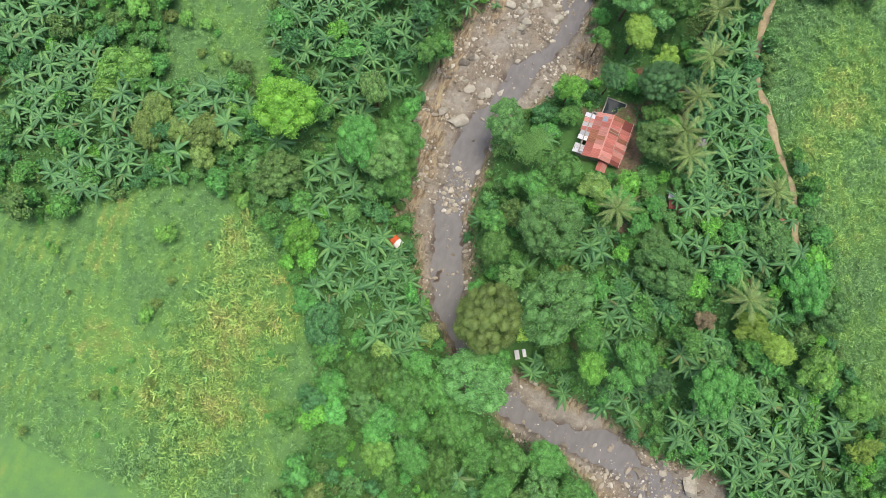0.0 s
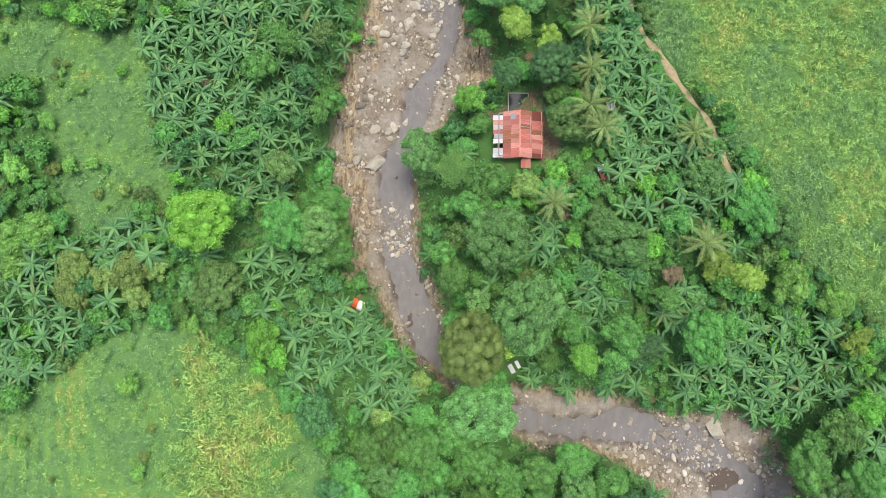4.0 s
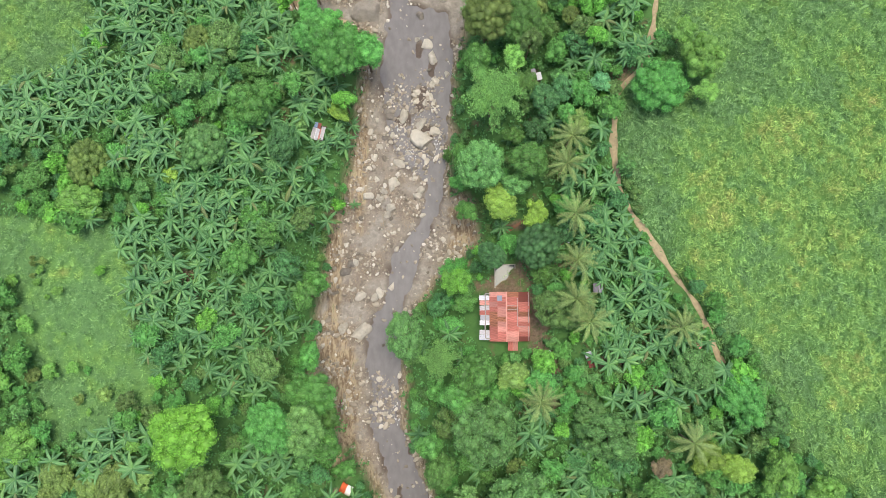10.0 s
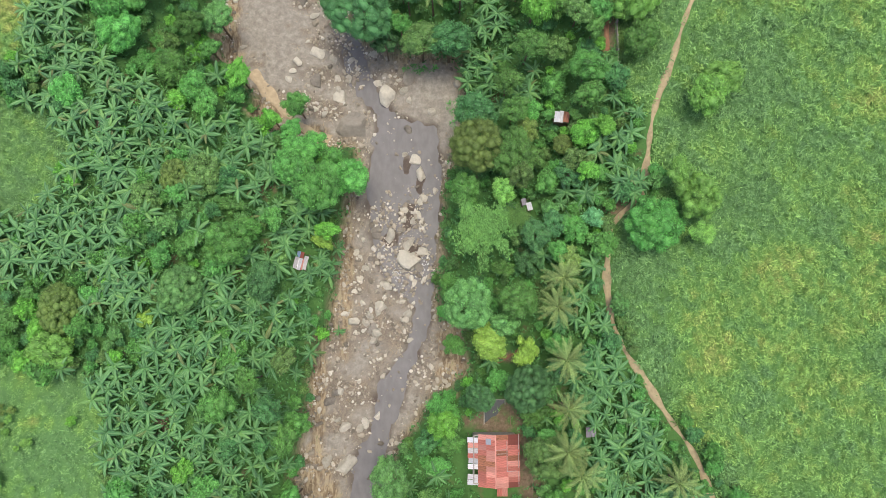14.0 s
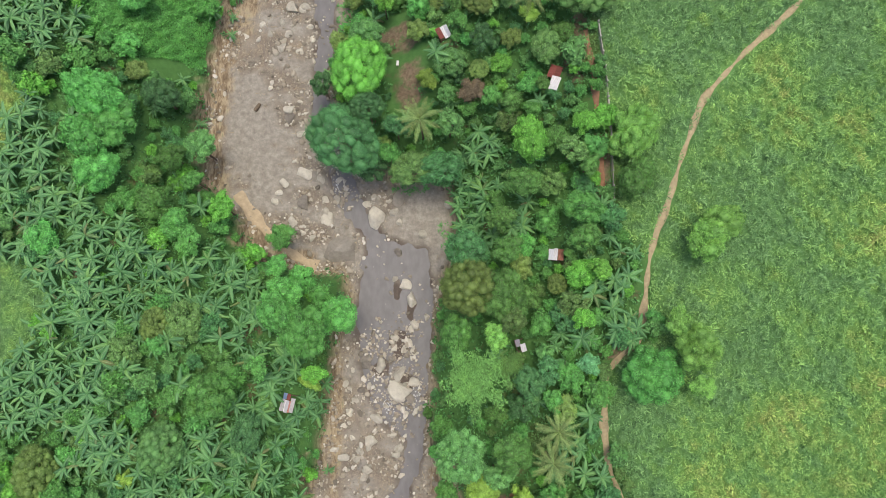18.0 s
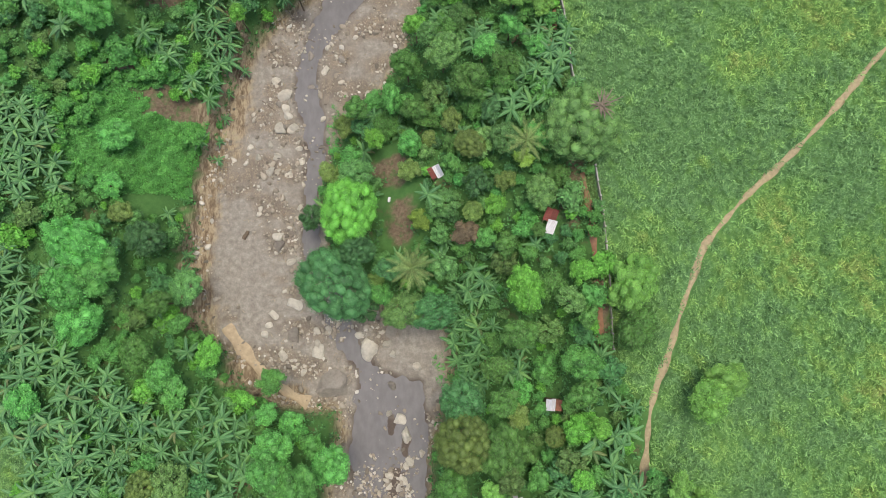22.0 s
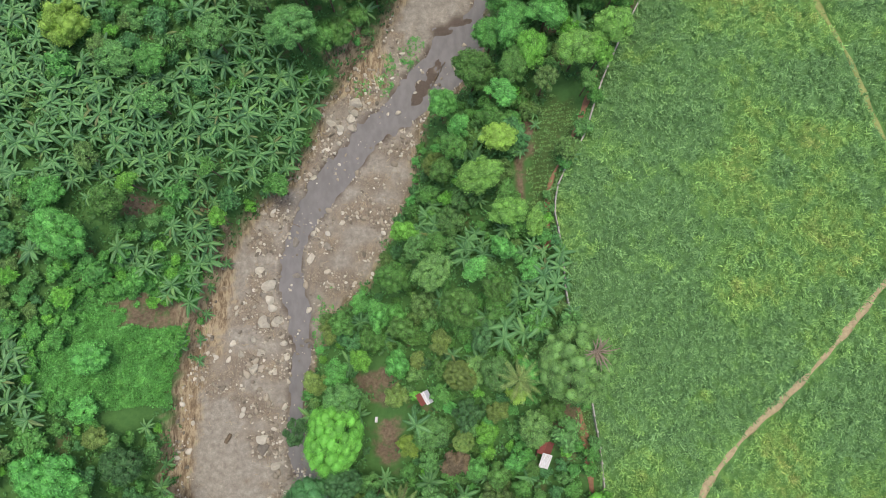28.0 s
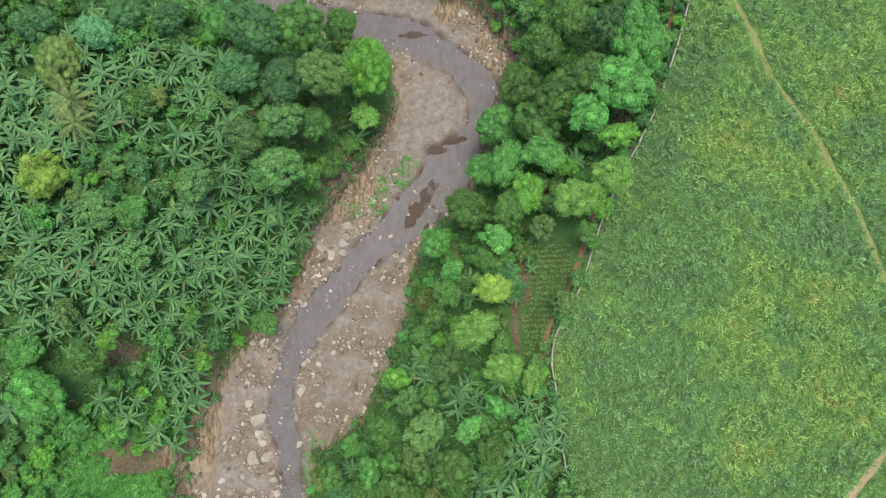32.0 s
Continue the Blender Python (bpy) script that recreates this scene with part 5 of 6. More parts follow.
ORANGE = plain("orange-red canvas", (0.7, 0.14, 0.05), 0.8, 0.15, 2)


def sheet_mesh(width, length, waves=7, deep=0.022):
    """A corrugated sheet that falls along -y from its upper edge."""
    n = waves * 4 + 1
    verts = []
    for y in (0, -length):
        for i in range(n):
            u = i / (n - 1)
            verts.append((u * width, y, deep * math.sin(u * waves * 6.2832)))
    k = len(verts)
    verts += [(x, y, z - 0.012) for x, y, z in verts]
    faces = [(i, i + n, i + n + 1, i + 1) for i in range(n - 1)]
    faces += [(k + i, k + i + 1, k + i + n + 1, k + i + n) for i in range(n - 1)]
    faces += [(n + i, k + n + i, k + n + i + 1, n + i + 1) for i in range(n - 1)]
    return mesh_of("roof_sheet", verts, faces, RED)


def box_mesh(name, sx, sy, sz, mat, edge=0.02):
    bm = bmesh.new()
    bmesh.ops.create_cube(bm, size=1.0)
    for v in bm.verts:
        v.co.x *= sx
        v.co.y *= sy
        v.co.z = (v.co.z + 0.5) * sz
    bmesh.ops.bevel(bm, geom=bm.edges[:], offset=min(edge, sx / 4, sy / 4, sz / 4), segments=1, affect="EDGES")
    me = bpy.data.meshes.new(name)
    bm.to_mesh(me)
    bm.free()
    me.materials.append(mat)
    return me


def house():
    z0 = gz(13, 27) - 0.3
    hx, hy = 13.0, 27.2
    base = thing("house", pose(hx, hy, z0), "single-storey house with a patched faded red corrugated roof", "house")
    eave = -7.5 - z0
    # walls with thickness, a door and windows in the east and south sides
    for name, x, y, sx, sy in (("wall", -3.6, 0, 0.18, 8.4), ("wall", 4.1, 0, 0.18, 8.4), ("wall", 0.25, 4.2, 7.5, 0.18), ("wall", 0.25, -4.2, 7.5, 0.18)):
        piece(name, box_mesh("wall", sx, sy, eave + 0.1, BLOCK), base, pose(x, y, 0))
    piece("door", box_mesh("door", 0.06, 0.9, 2.05, TIMBER), base, pose(4.22, -1.5, 0.35))
    for y in (1.2, 3.0):
        w = piece("window", box_mesh("window", 0.08, 1.1, 1.0, TIMBER), base, pose(4.22, y, 1.2))
        piece("pane", box_mesh("pane", 0.02, 0.9, 0.8, ZINC), w, pose(0.05, 0, 0.1))
    # roof: two slopes from a ridge along y, laid in rows of sheets
    ridge_x, ridge_z = 0.25, eave + 1.15
    r = random.Random(5)
    for side, run in ((1, 4.35), (-1, 2.95)):
        fall = math.degrees(math.atan2(1.1, run))
        slope = math.hypot(run, 1.1)
        rows = 2
        me = sheet_mesh(0.94, slope / rows + 0.16)
        for j in range(10):
            for i in range(rows):
                mat = r.choice([RED, RED, RED, PINK, PINK, MAROON, RUST])
                if side == 1 and i == 1 and j in (8, 9):
                    mat = MAROON
                if side == -1 and i == 1 and j in (3, 4, 5):
                    mat = RUST
                along = -4.75 + j * 0.925 if side == 1 else -4.75 + (j + 1) * 0.925
                start = i * slope / rows
                m = pose(ridge_x, along, ridge_z + 0.018 * (rows - i) + 0.009 * (j % 2), 0, 0, 90 if side == 1 else -90)
                m = m @ pose(0, 0, 0, fall, 0, 0) @ pose(0, -start, 0, r.uniform(-0.4, 0.4), 0, r.uniform(-0.5, 0.5))
                piece("roof_sheet", me, base, m, mat)
    verts, faces = [], []
    tube(verts, faces, [(0, -4.8, 0), (0, 0, 0.02), (0, 4.5, 0)], [0.13, 0.13, 0.13], 6)
    piece("ridge_cap", mesh_of("ridge_cap", verts, faces, PINK), base, pose(ridge_x, 0, ridge_z + 0.03))
    # lower lean-to on the river side: pale odd sheets with gaps
    me = sheet_mesh(0.9, 2.1)
    for j, mat in enumerate([ZINC, WHITE, None, WHITE, ZINC, RED, WHITE, PINK, ZINC]):
        if mat:
            m = pose(-2.6 + r.uniform(-0.15, 0.15), -3.6 + j * 0.93, eave - 0.1 + r.uniform(-0.04, 0.04), 0, 0, -90) @ pose(0, 0, 0, 9 + r.uniform(-2, 2), 0, r.uniform(-2, 2))
            piece("roof_sheet", me, base, m, mat)
    for y in (-3.8, 0.0, 4.2):
        piece("post", box_mesh("post", 0.12, 0.12, eave - 0.35, TIMBER), base, pose(-4.55, y, 0))
    # porch to the south
    me = sheet_mesh(0.95, 2.2)
    for j in range(2):
        piece("roof_sheet", me, base, pose(0.6 + j * 0.93, -4.3, eave - 0.12, 6, 0, 0), (RED, PINK)[j])
    for x in (0.7, 2.4):
        piece("post", box_mesh("post", 0.1, 0.1, eave - 0.4, TIMBER), base, pose(x, -6.35, 0))
    # roof light, battens that hold the sheets down, trim along the east eave
    piece("skylight", box_mesh("skylight", 1.0, 1.05, 0.06, GLAZE), base, pose(-1.0, 3.3, ridge_z - 0.36, 0, -20, 0), None, "grey translucent roof light")
    for y, x0, ln in ((1.9, 1.2, 1.9), (1.2, 1.3, 1.8), (-1.9, 3.2, 1.8)):
        piece("batten", box_mesh("batten", ln, 0.09, 0.07, CEMENT), base, pose(x0, y, ridge_z + 0.08 - (x0 - ridge_x) * 0.253, 0, 14, 0))
    for y, x0 in ((2.0, 2.35), (-0.6, 2.35), (-3.3, 4.5), (0.0, 4.5), (3.2, 4.5)):
        piece("trim", box_mesh("trim", 0.1, 2.7, 0.08, CEMENT), base, pose(x0, y, ridge_z + 0.08 - (x0 - ridge_x) * 0.253))


house()
placed.append((13, 27, 6))


def hut(x, y, roof_z, turn, sheets, label, wall=True, name="hut"):
    """A small shelter: posts, walls of sheet and a lean-to roof. sheets: (x, y, width, length, material)."""
    z0 = gz(x, y) - 0.1
    base = thing(name, pose(x, y, z0, 0, 0, turn), label, "hut", "small huts among the trees")
    h = max(1.7, min(3.2, roof_z - z0))
    x0, x1 = min(s[0] for s in sheets), max(s[0] + s[2] for s in sheets)
    y1, y0 = max(s[1] for s in sheets), min(s[1] - s[3] for s in sheets)
    for n, (sx, sy, w, ln, mat) in enumerate(sheets):
        piece("roof_sheet", sheet_mesh(w, ln, max(3, int(w * 6))), base, pose(sx, sy, h + 0.03 * n, 7, 0, rnd.uniform(-3, 3)), mat)
    for px in (x0 + 0.15, x1 - 0.15):
        for py in (y0 + 0.15, y1 - 0.15):
            piece("post", box_mesh("post", 0.1, 0.1, h - 0.08 - 0.123 * (y1 - py), TIMBER), base, pose(px, py, 0))
    if wall:
        for py in (y1 - 0.25, y0 + 0.25):
            piece("wall", box_mesh("wall", x1 - x0 - 0.4, 0.05, h - 0.55, TIMBER), base, pose((x0 + x1) / 2, py, 0))
        piece("wall", box_mesh("wall", 0.05, y1 - y0 - 0.6, h - 0.6, TIMBER), base, pose(x0 + 0.2, (y0 + y1) / 2, 0))
    placed.append((x, y, 1.8))


hut(-23.3, 63.5, -10.1, -14, [(-1.3, 1.7, 0.7, 1.1, BLUE), (-0.6, 1.7, 0.7, 1.2, MAROON), (-1.4, 0.6, 0.7, 2.3, WHITE), (-0.75, 0.5, 0.35, 2.3, WHITE), (-0.45, 0.5, 0.6, 2.3, ZINC), (0.1, 0.5, 0.3, 2.2, PINK), (0.35, 1.1, 0.8, 2.7, WHITE)], "hut with a patchwork roof of white, pink and blue sheets")
hut(24.6, 42.2, -5.2, -18, [(-0.4, 2.2, 0.8, 2.0, WHITE), (-0.2, 0.4, 1.1, 1.5, ZINC), (-1.0, -0.6, 1.0, 1.5, MAROON), (-1.7, -0.7, 0.8, 1.6, WHITE)], "narrow shed with white and dark red roof sheets", False, "shed")
hut(30.3, 32.4, -5.5, 4, [(-0.85, 0.9, 0.85, 1.8, DULL), (0.0, 0.9, 0.85, 1.8, DULL)], "small open shelter with a grey slatted roof", False, "shelter")
hut(28.3, 19.6, -5.0, 18, [(-0.7, 1.2, 1.3, 1.1, ZINC), (-0.6, 0.2, 1.2, 2.0, MAROON)], "small shed with a dark red and grey roof", True, "shed")
hut(19.6, 74.0, -3.0, 15, [(-1.0, 1.2, 0.9, 1.3, DULL), (-0.3, 0.2, 1.0, 1.5, ZINC)], "small hut with dull grey roof sheets under the trees")
hut(26.1, 90.2, -0.8, -6, [(-1.5, 1.0, 1.0, 2.0, ZINC), (-0.5, 1.2, 0.7, 2.2, WHITE), (0.2, 1.1, 1.1, 2.0, RUST)], "hut roofed with grey, white and orange-rust sheets")
hut(26.4, 122.8, -0.7, -22, [(-1.6, 2.0, 1.2, 2.4, MAROON), (-0.5, 2.1, 1.1, 2.2, MAROON), (-0.7, 0.0, 0.9, 2.6, WHITE), (0.1, 0.1, 0.9, 2.5, WHITE)], "hut with a dark red roof and a lower white roof")
hut(5.8, 132.2, -6.2, 28, [(-1.2, 1.3, 1.0, 2.2, MAROON), (-0.2, 1.2, 0.8, 2.4, WHITE), (0.5, 1.2, 0.7, 2.4, ZINC)], "hut with white and dark red roof sheets under a tree")
hut(47.5, 23.0, -4.0, -25, [(-1.0, 1.0, 1.3, 1.3, BLUE), (-0.4, -0.2, 1.2, 1.3, PINK)], "low shelter covered with faded blue and pink sheets", False, "shelter")


def tarp():
    """Orange and white canvas over a low frame on the river bank."""
    x, y = -17.0, -5.6
    z0 = gz(x, y)
    base = thing("canvas_shelter", pose(x, y, z0, 0, 0, -25), "low shelter of orange-red and white canvas on the bank", "shelter")
    for name, x0, mat in (("orange_canvas", -1.1, ORANGE), ("white_canvas", 0.0, CANVAS)):
        verts, faces = [], []
        for j in range(7):
            for i in range(7):
                u, v = i / 6, j / 6
                verts.append((x0 + u * 1.15, (v - 0.5) * 1.9, 1.25 - 0.5 * abs(v - 0.5) ** 1.5 * 2 - 0.1 * math.sin(u * 9 + v * 7) * 0.6))
        faces = [(j * 7 + i, j * 7 + i + 1, j * 7 + i + 8, j * 7 + i + 7) for j in range(6) for i in range(6)]
        ob = piece(name, mesh_of(name, verts, faces, mat, True), base)
        ob.modifiers.new("thickness", "SOLIDIFY").thickness = 0.015
    for px, py in ((-1.0, -0.8), (-1.0, 0.8), (1.05, -0.8), (1.05, 0.8)):
        piece("pole", box_mesh("pole", 0.05, 0.05, 0.95, TIMBER), base, pose(px, py, 0))


tarp()


def slab(name, x, y, sx, sy, h, turn, mat, label, category):
    base = thing(name, pose(x, y, gz(x, y), 0, 0, turn), label, category)
    piece("top", box_mesh("top", sx, sy, 0.08, mat), base, pose(0, 0, h))
    for px in (-sx / 2 + 0.1, sx / 2 - 0.1):
        for py in (-sy / 2 + 0.1, sy / 2 - 0.1):
            piece("leg", box_mesh("leg", 0.07, 0.07, h, TIMBER), base, pose(px, py, 0))


slab("table", 12.7, -17.2, 0.9, 1.8, 0.7, 30, ZINC, "grey-topped table on the grass by the river", "table")
slab("bench", 13.9, -16.4, 0.7, 1.5, 0.45, 30, ZINC, "grey bench beside the table", "bench")
slab("table", -3.1, 128.2, 0.5, 1.0, 0.7, -5, WHITE, "white-topped table in the bare clearing", "table")


def barrel(x, y, mat, label):
    verts, faces = [], []
    tube(verts, faces, [(0, 0, 0), (0, 0, 0.3), (0, 0, 0.6), (0, 0, 0.9)], [0.27, 0.3, 0.3, 0.27], 14)
    faces.append(tuple(range(len(verts) - 14, len(verts))))
    ob = new("barrel", mesh_of("barrel", verts, faces, mat, False))
    ob.matrix_world = pose(x, y, gz(x, y))
    tagged(ob, label, "barrel")


barrel(28.2, 72.3, BLUE, "blue plastic barrel beside the trees")
barrel(37.2, 17.6, BLUE, "blue plastic barrel in the yard")
barrel(37.6, 15.9, BLUE, "blue plastic barrel in the yard")
barrel(21.2, 20.6, WHITE, "white plastic barrel in the bare yard")

# fish pond behind the house, with a low rim
POND = plain("dark pond water", (0.035, 0.045, 0.05), 0.08, 0.2, 2, bumps=0)
pz = gz(13.6, 35) + 0.12
pond = thing("pond", pose(13.6, 35.0, pz), "small dark fish pond with a low cement rim", "pond")
piece("water_surface", box_mesh("water_surface", 3.8, 4.4, 0.1, POND, 0.005), pond, None, None, "still dark water")
for px, py, sx, sy in ((0, 2.3, 4.2, 0.18), (0, -2.3, 4.2, 0.18), (2.0, 0, 0.18, 4.4), (-2.0, 0, 0.18, 4.4)):
    piece("rim", box_mesh("rim", sx, sy, 0.3, BLOCK), pond, pose(px, py, -0.12))

# fence rails beside the house yard
for x, y0, y1 in ((19.9, 19.5, 38.5), (16.4, 33, 38)):
    f = thing("yard_fence", pose(x, y0, gz(x, y0)), "low weathered rail fence along the yard", "fence")
    n = int((y1 - y0) / 2) + 1
    for k in range(n):
        y = y0 + k * (y1 - y0) / (n - 1)
        piece("post", box_mesh("post", 0.1, 0.1, 0.9, TIMBER), f, pose(0, y - y0, gz(x, y) - gz(x, y0) - 0.05))
    for k in range(n - 1):
        a, b2 = y0 + k * (y1 - y0) / (n - 1), y0 + (k + 1) * (y1 - y0) / (n - 1)
        za, zb = gz(x, a) - gz(x, y0) + 0.7, gz(x, b2) - gz(x, y0) + 0.7
        piece("rail", box_mesh("rail", 0.14, math.hypot(b2 - a, zb - za), 0.08, TIMBER), f, pose(0, (a + b2) / 2 - y0, (za + zb) / 2, math.degrees(math.atan2(zb - za, b2 - a)), 0, 0))

# ---- boundary wall of block panels and posts between orchard and field ----
WALL = [(36.6, 100), (36.3, 111), (35.6, 120), (34.8, 126), (33.8, 132)]
WALL_2 = [(31.2, 143), (30.3, 151), (30.3, 157), (29.3, 165), (30.3, 170), (35.2, 178), (38.3, 186.5), (40.4, 191.5), (44.4, 199.5), (49.3, 208.5), (53.2, 219), (55.2, 226), (58, 240)]


def block_wall(line, label, cope):
    p = np.asarray(line, float)
    s = np.r_[0, np.cumsum(np.hypot(*np.diff(p, axis=0).T))]
    n = int(s[-1] / 2.6)
    u = np.linspace(0, s[-1], n + 1)
    x, y = np.interp(u, s, p[:, 0]), np.interp(u, s, p[:, 1])
    z = height(x, y)
    base = tagged(thing("boundary_wall", pose(0, 0, 0), label, "wall"), kind="structure")
    post = box_mesh("post", 0.3, 0.3, 1.55, CEMENT)
    for i in range(n + 1):
        piece("post", post, base, pose(x[i], y[i], z[i] - 0.2, 0, 0, math.degrees(math.atan2(y[min(i + 1, n)] - y[i - 1 if i else 0], x[min(i + 1, n)] - x[i - 1 if i else 0]))))
    for i in range(n):
        ln = math.hypot(x[i + 1] - x[i], y[i + 1] - y[i])
        tilt = math.degrees(math.atan2(z[i + 1] - z[i], ln))
        m = pose((x[i] + x[i + 1]) / 2, (y[i] + y[i + 1]) / 2, (z[i] + z[i + 1]) / 2 - 0.15, 0, 0, math.degrees(math.atan2(y[i + 1] - y[i], x[i + 1] - x[i]))) @ pose(0, 0, 0, 0, -tilt, 0)
        piece("panel", box_mesh("panel", ln - 0.28, 0.14, 1.25, BLOCK), base, m)
        if rnd.random() < cope:
            piece("coping", box_mesh("coping", ln - 0.3, 0.24, 0.07, CEMENT), base, m @ pose(0, 0, 1.253))


block_wall(WALL, "low overgrown block wall along the orchard's edge", 0.25)
block_wall(WALL_2, "low block wall with pale cement coping beside the field", 0.85)
BROWN = plain("bare red-brown earth", (0.3, 0.16, 0.1), 0.95, 0.3, 1.8, bumps=0.5)
strip("path", [(28.2, 158), (28.0, 164), (28.8, 170), (33.6, 178.3), (36.8, 186), (38.6, 191)], 1.3, BROWN, 0.12, "bare red-brown earth strip along the wall")
strip("path", [(46.5, 206), (50, 214), (52.5, 222), (54, 230)], 1.5, BROWN, 0.12, "bare red-brown earth strip along the wall")
strip("path", [(33.5, 97), (34.9, 105), (34.6, 112), (33.6, 120), (32.8, 127), (31.5, 132)], 1.6, BROWN, 0.1, "bare red-brown earth strip along the wall")
strip("path", [(19.5, 47.5), (16, 45), (12.5, 43.6)], 0.9, BROWN, 0.12, "bare earth footpath between the trees")

# dead limbs that stand bare in the big tree beside the wall
verts, faces = [], []
r0 = random.Random(3)
for k in range(26):
    a = r0.uniform(0, 6.28)
    p = Vector((33.4 + r0.uniform(-0.5, 0.5), 140.2 + r0.uniform(-0.4, 0.4), 9.0))
    t = Vector((math.cos(a), math.sin(a), r0.uniform(0.4, 0.9))) * r0.uniform(1.4, 2.9)
    tube(verts, faces, [p, p + t * 0.55 + Vector((0, 0, 0.25)), p + t], [0.15, 0.1, 0.04], 5)
    for _ in range(2):
        q = p + t * r0.uniform(0.45, 0.7)
        tube(verts, faces, [q, q + Vector((r0.uniform(0, 1), r0.uniform(-0.6, 0.9), 0.35)) * 0.9], [0.04, 0.012], 4)
tube(verts, faces, [(31.6, 138.8, gz(31.6, 138.8) - 0.2), (32.3, 139.3, 5.0), (33.2, 140.0, 9.3)], [0.4, 0.32, 0.2], 8)
PALE_BARK = plain("pale dead wood", (0.27, 0.22, 0.17), 0.9, 0.5, 5)
tagged(new("dead_tree", mesh_of("dead_tree", verts, faces, PALE_BARK, True)), "bare grey-brown dead limbs beside a dense tree", "dead tree")

# ---- boulders and stones of the river bed ----


def rock_mesh(name, seed, level, cuts=5):
    r = random.Random(seed)
    bm = bmesh.new()
    bmesh.ops.create_icosphere(bm, subdivisions=level, radius=1.0)
    planes = [(Vector((r.gauss(0, 1), r.gauss(0, 1), r.gauss(0.2, 0.8))).normalized(), r.uniform(0.42, 0.78)) for _ in range(cuts)]
    off = Vector((r.uniform(0, 50), r.uniform(0, 50), r.uniform(0, 50)))
    for v in bm.verts:
        for n, d in planes:
            over = v.co.dot(n) - d
            if over > 0:
                v.co -= n * over * 0.97
        v.co *= 1 + 0.14 * noise.noise(v.co * 1.1 + off) + 0.08 * noise.noise(v.co * 3.2 + off)
        v.co.z *= 0.72
    me = bpy.data.meshes.new(name)
    bm.to_mesh(me)
    bm.free()
    me.materials.append(ROCK)
    return me


BIG = [rock_mesh("boulder", 70 + k, 3, 9) for k in range(6)]
MEDIUM = [rock_mesh("boulder", 80 + k, 2, 5) for k in range(8)]
for me in BIG:
    me.shade_smooth()
    me.set_sharp_from_angle(angle=radians(24))


def stone_colour(name, low, mid, high, scale=1.4):
    m, nt, b = node_mat(name, 0.85, 0, 0.25)
    f = noise_fac(nt, scale, 8, 0.7)
    c = ramp(nt, f, [(0.3, low), (0.5, mid), (0.72, high)])
    info = add(nt, "ShaderNodeObjectInfo")
    c = mix(nt, 0.5, c, mix(nt, info.outputs["Random"], shade(mid, 0.6), shade(high, 1.15)))
    nt.links.new(c, b.inputs["Base Color"])
    bump(nt, b, noise_fac(nt, 3, 10, 0.75), 1.0, 0.35)
    return m


TAN_STONE = stone_colour("tan boulder stone", (0.3, 0.265, 0.215), (0.54, 0.49, 0.41), (0.72, 0.67, 0.58))
GREY_STONE = stone_colour("grey boulder stone", (0.14, 0.122, 0.105), (0.27, 0.238, 0.205), (0.4, 0.36, 0.31))


def boulder(x, y, r, grey=False, tall=1.0, group="boulders in the river bed"):
    z = max(gz(x, y), -18.7)
    ob = new("boulder", rnd.choice(BIG if r > 1.2 else MEDIUM))
    ob.matrix_world = pose(x, y, z + r * 0.12 * tall, rnd.uniform(-12, 12), rnd.uniform(-12, 12), rnd.uniform(0, 360)) @ Matrix.Diagonal((r * rnd.uniform(0.95, 1.25), r * rnd.uniform(0.8, 1.0), r * tall * rnd.uniform(0.7, 1.0), 1))
    ob.material_slots[0].link = "OBJECT"
    ob.material_slots[0].material = GREY_STONE if grey else TAN_STONE
    size = "huge" if r > 2.6 else "large" if r > 1.3 else "small"
    return tagged(ob, f"{size} angular {'grey-brown' if grey else 'pale tan'} boulder in the river bed", "boulder", group)


STONES_SOUTH = [(-15.3, 23.7, 2.3), (-19.1, 24.7, 1.3), (-9.4, 33.2, 0.9), (-11.7, 31.9, 1.0), (-3.1, 48.3, 0.7), (-10.0, 49.8, 1.3), (-11.0, 53.2, 0.9),
                (-13.9, 49.8, 0.7), (-9.1, 55.0, 1.5), (-16.8, 38.2, 0.9), (-4.1, 52.4, 0.9), (43.4, -29.6, 1.2), (46.9, -26.4, 1.4), (52.9, -28.5, 2.3),
                (49.6, -45.3, 2.0), (-17.2, 32.6, 0.7), (-13.1, 40.1, 0.6), (-11.6, 14.3, 0.7), (-8.7, 12.5, 0.7), (-10.3, 7.2, 0.7)]
STONES_LOW = [(-2.5, 85.8, 1.4), (-0.4, 77.7, 1.2), (2.2, 79.3, 0.9), (-1.5, 74.4, 0.5), (-7.3, 69.5, 1.5), (-3.4, 68.1, 1.5), (-2.9, 64.7, 2.6), (-7.9, 59.4, 1.1), (-9.3, 56.0, 2.0), (-11.1, 53.6, 1.1), (-13.3, 65.1, 0.7), (-12.2, 62.9, 0.7), (-13.3, 60.8, 0.8),
              (-9.5, 65.7, 0.7), (-6.1, 61.8, 0.7), (-2.1, 60.0, 0.7), (-2.1, 63.2, 1.1), (-0.3, 60.5, 0.7), (-4.4, 87.1, 0.7), (-3.5, 53.6, 0.9), (-12.8, 68.8, 0.6), (-14.1, 58.1, 0.7), (-12.6, 55.7, 0.7), (-10.3, 48.3, 0.9), (-14.6, 49.5, 0.8), (-9.1, 44.6, 0.7)]
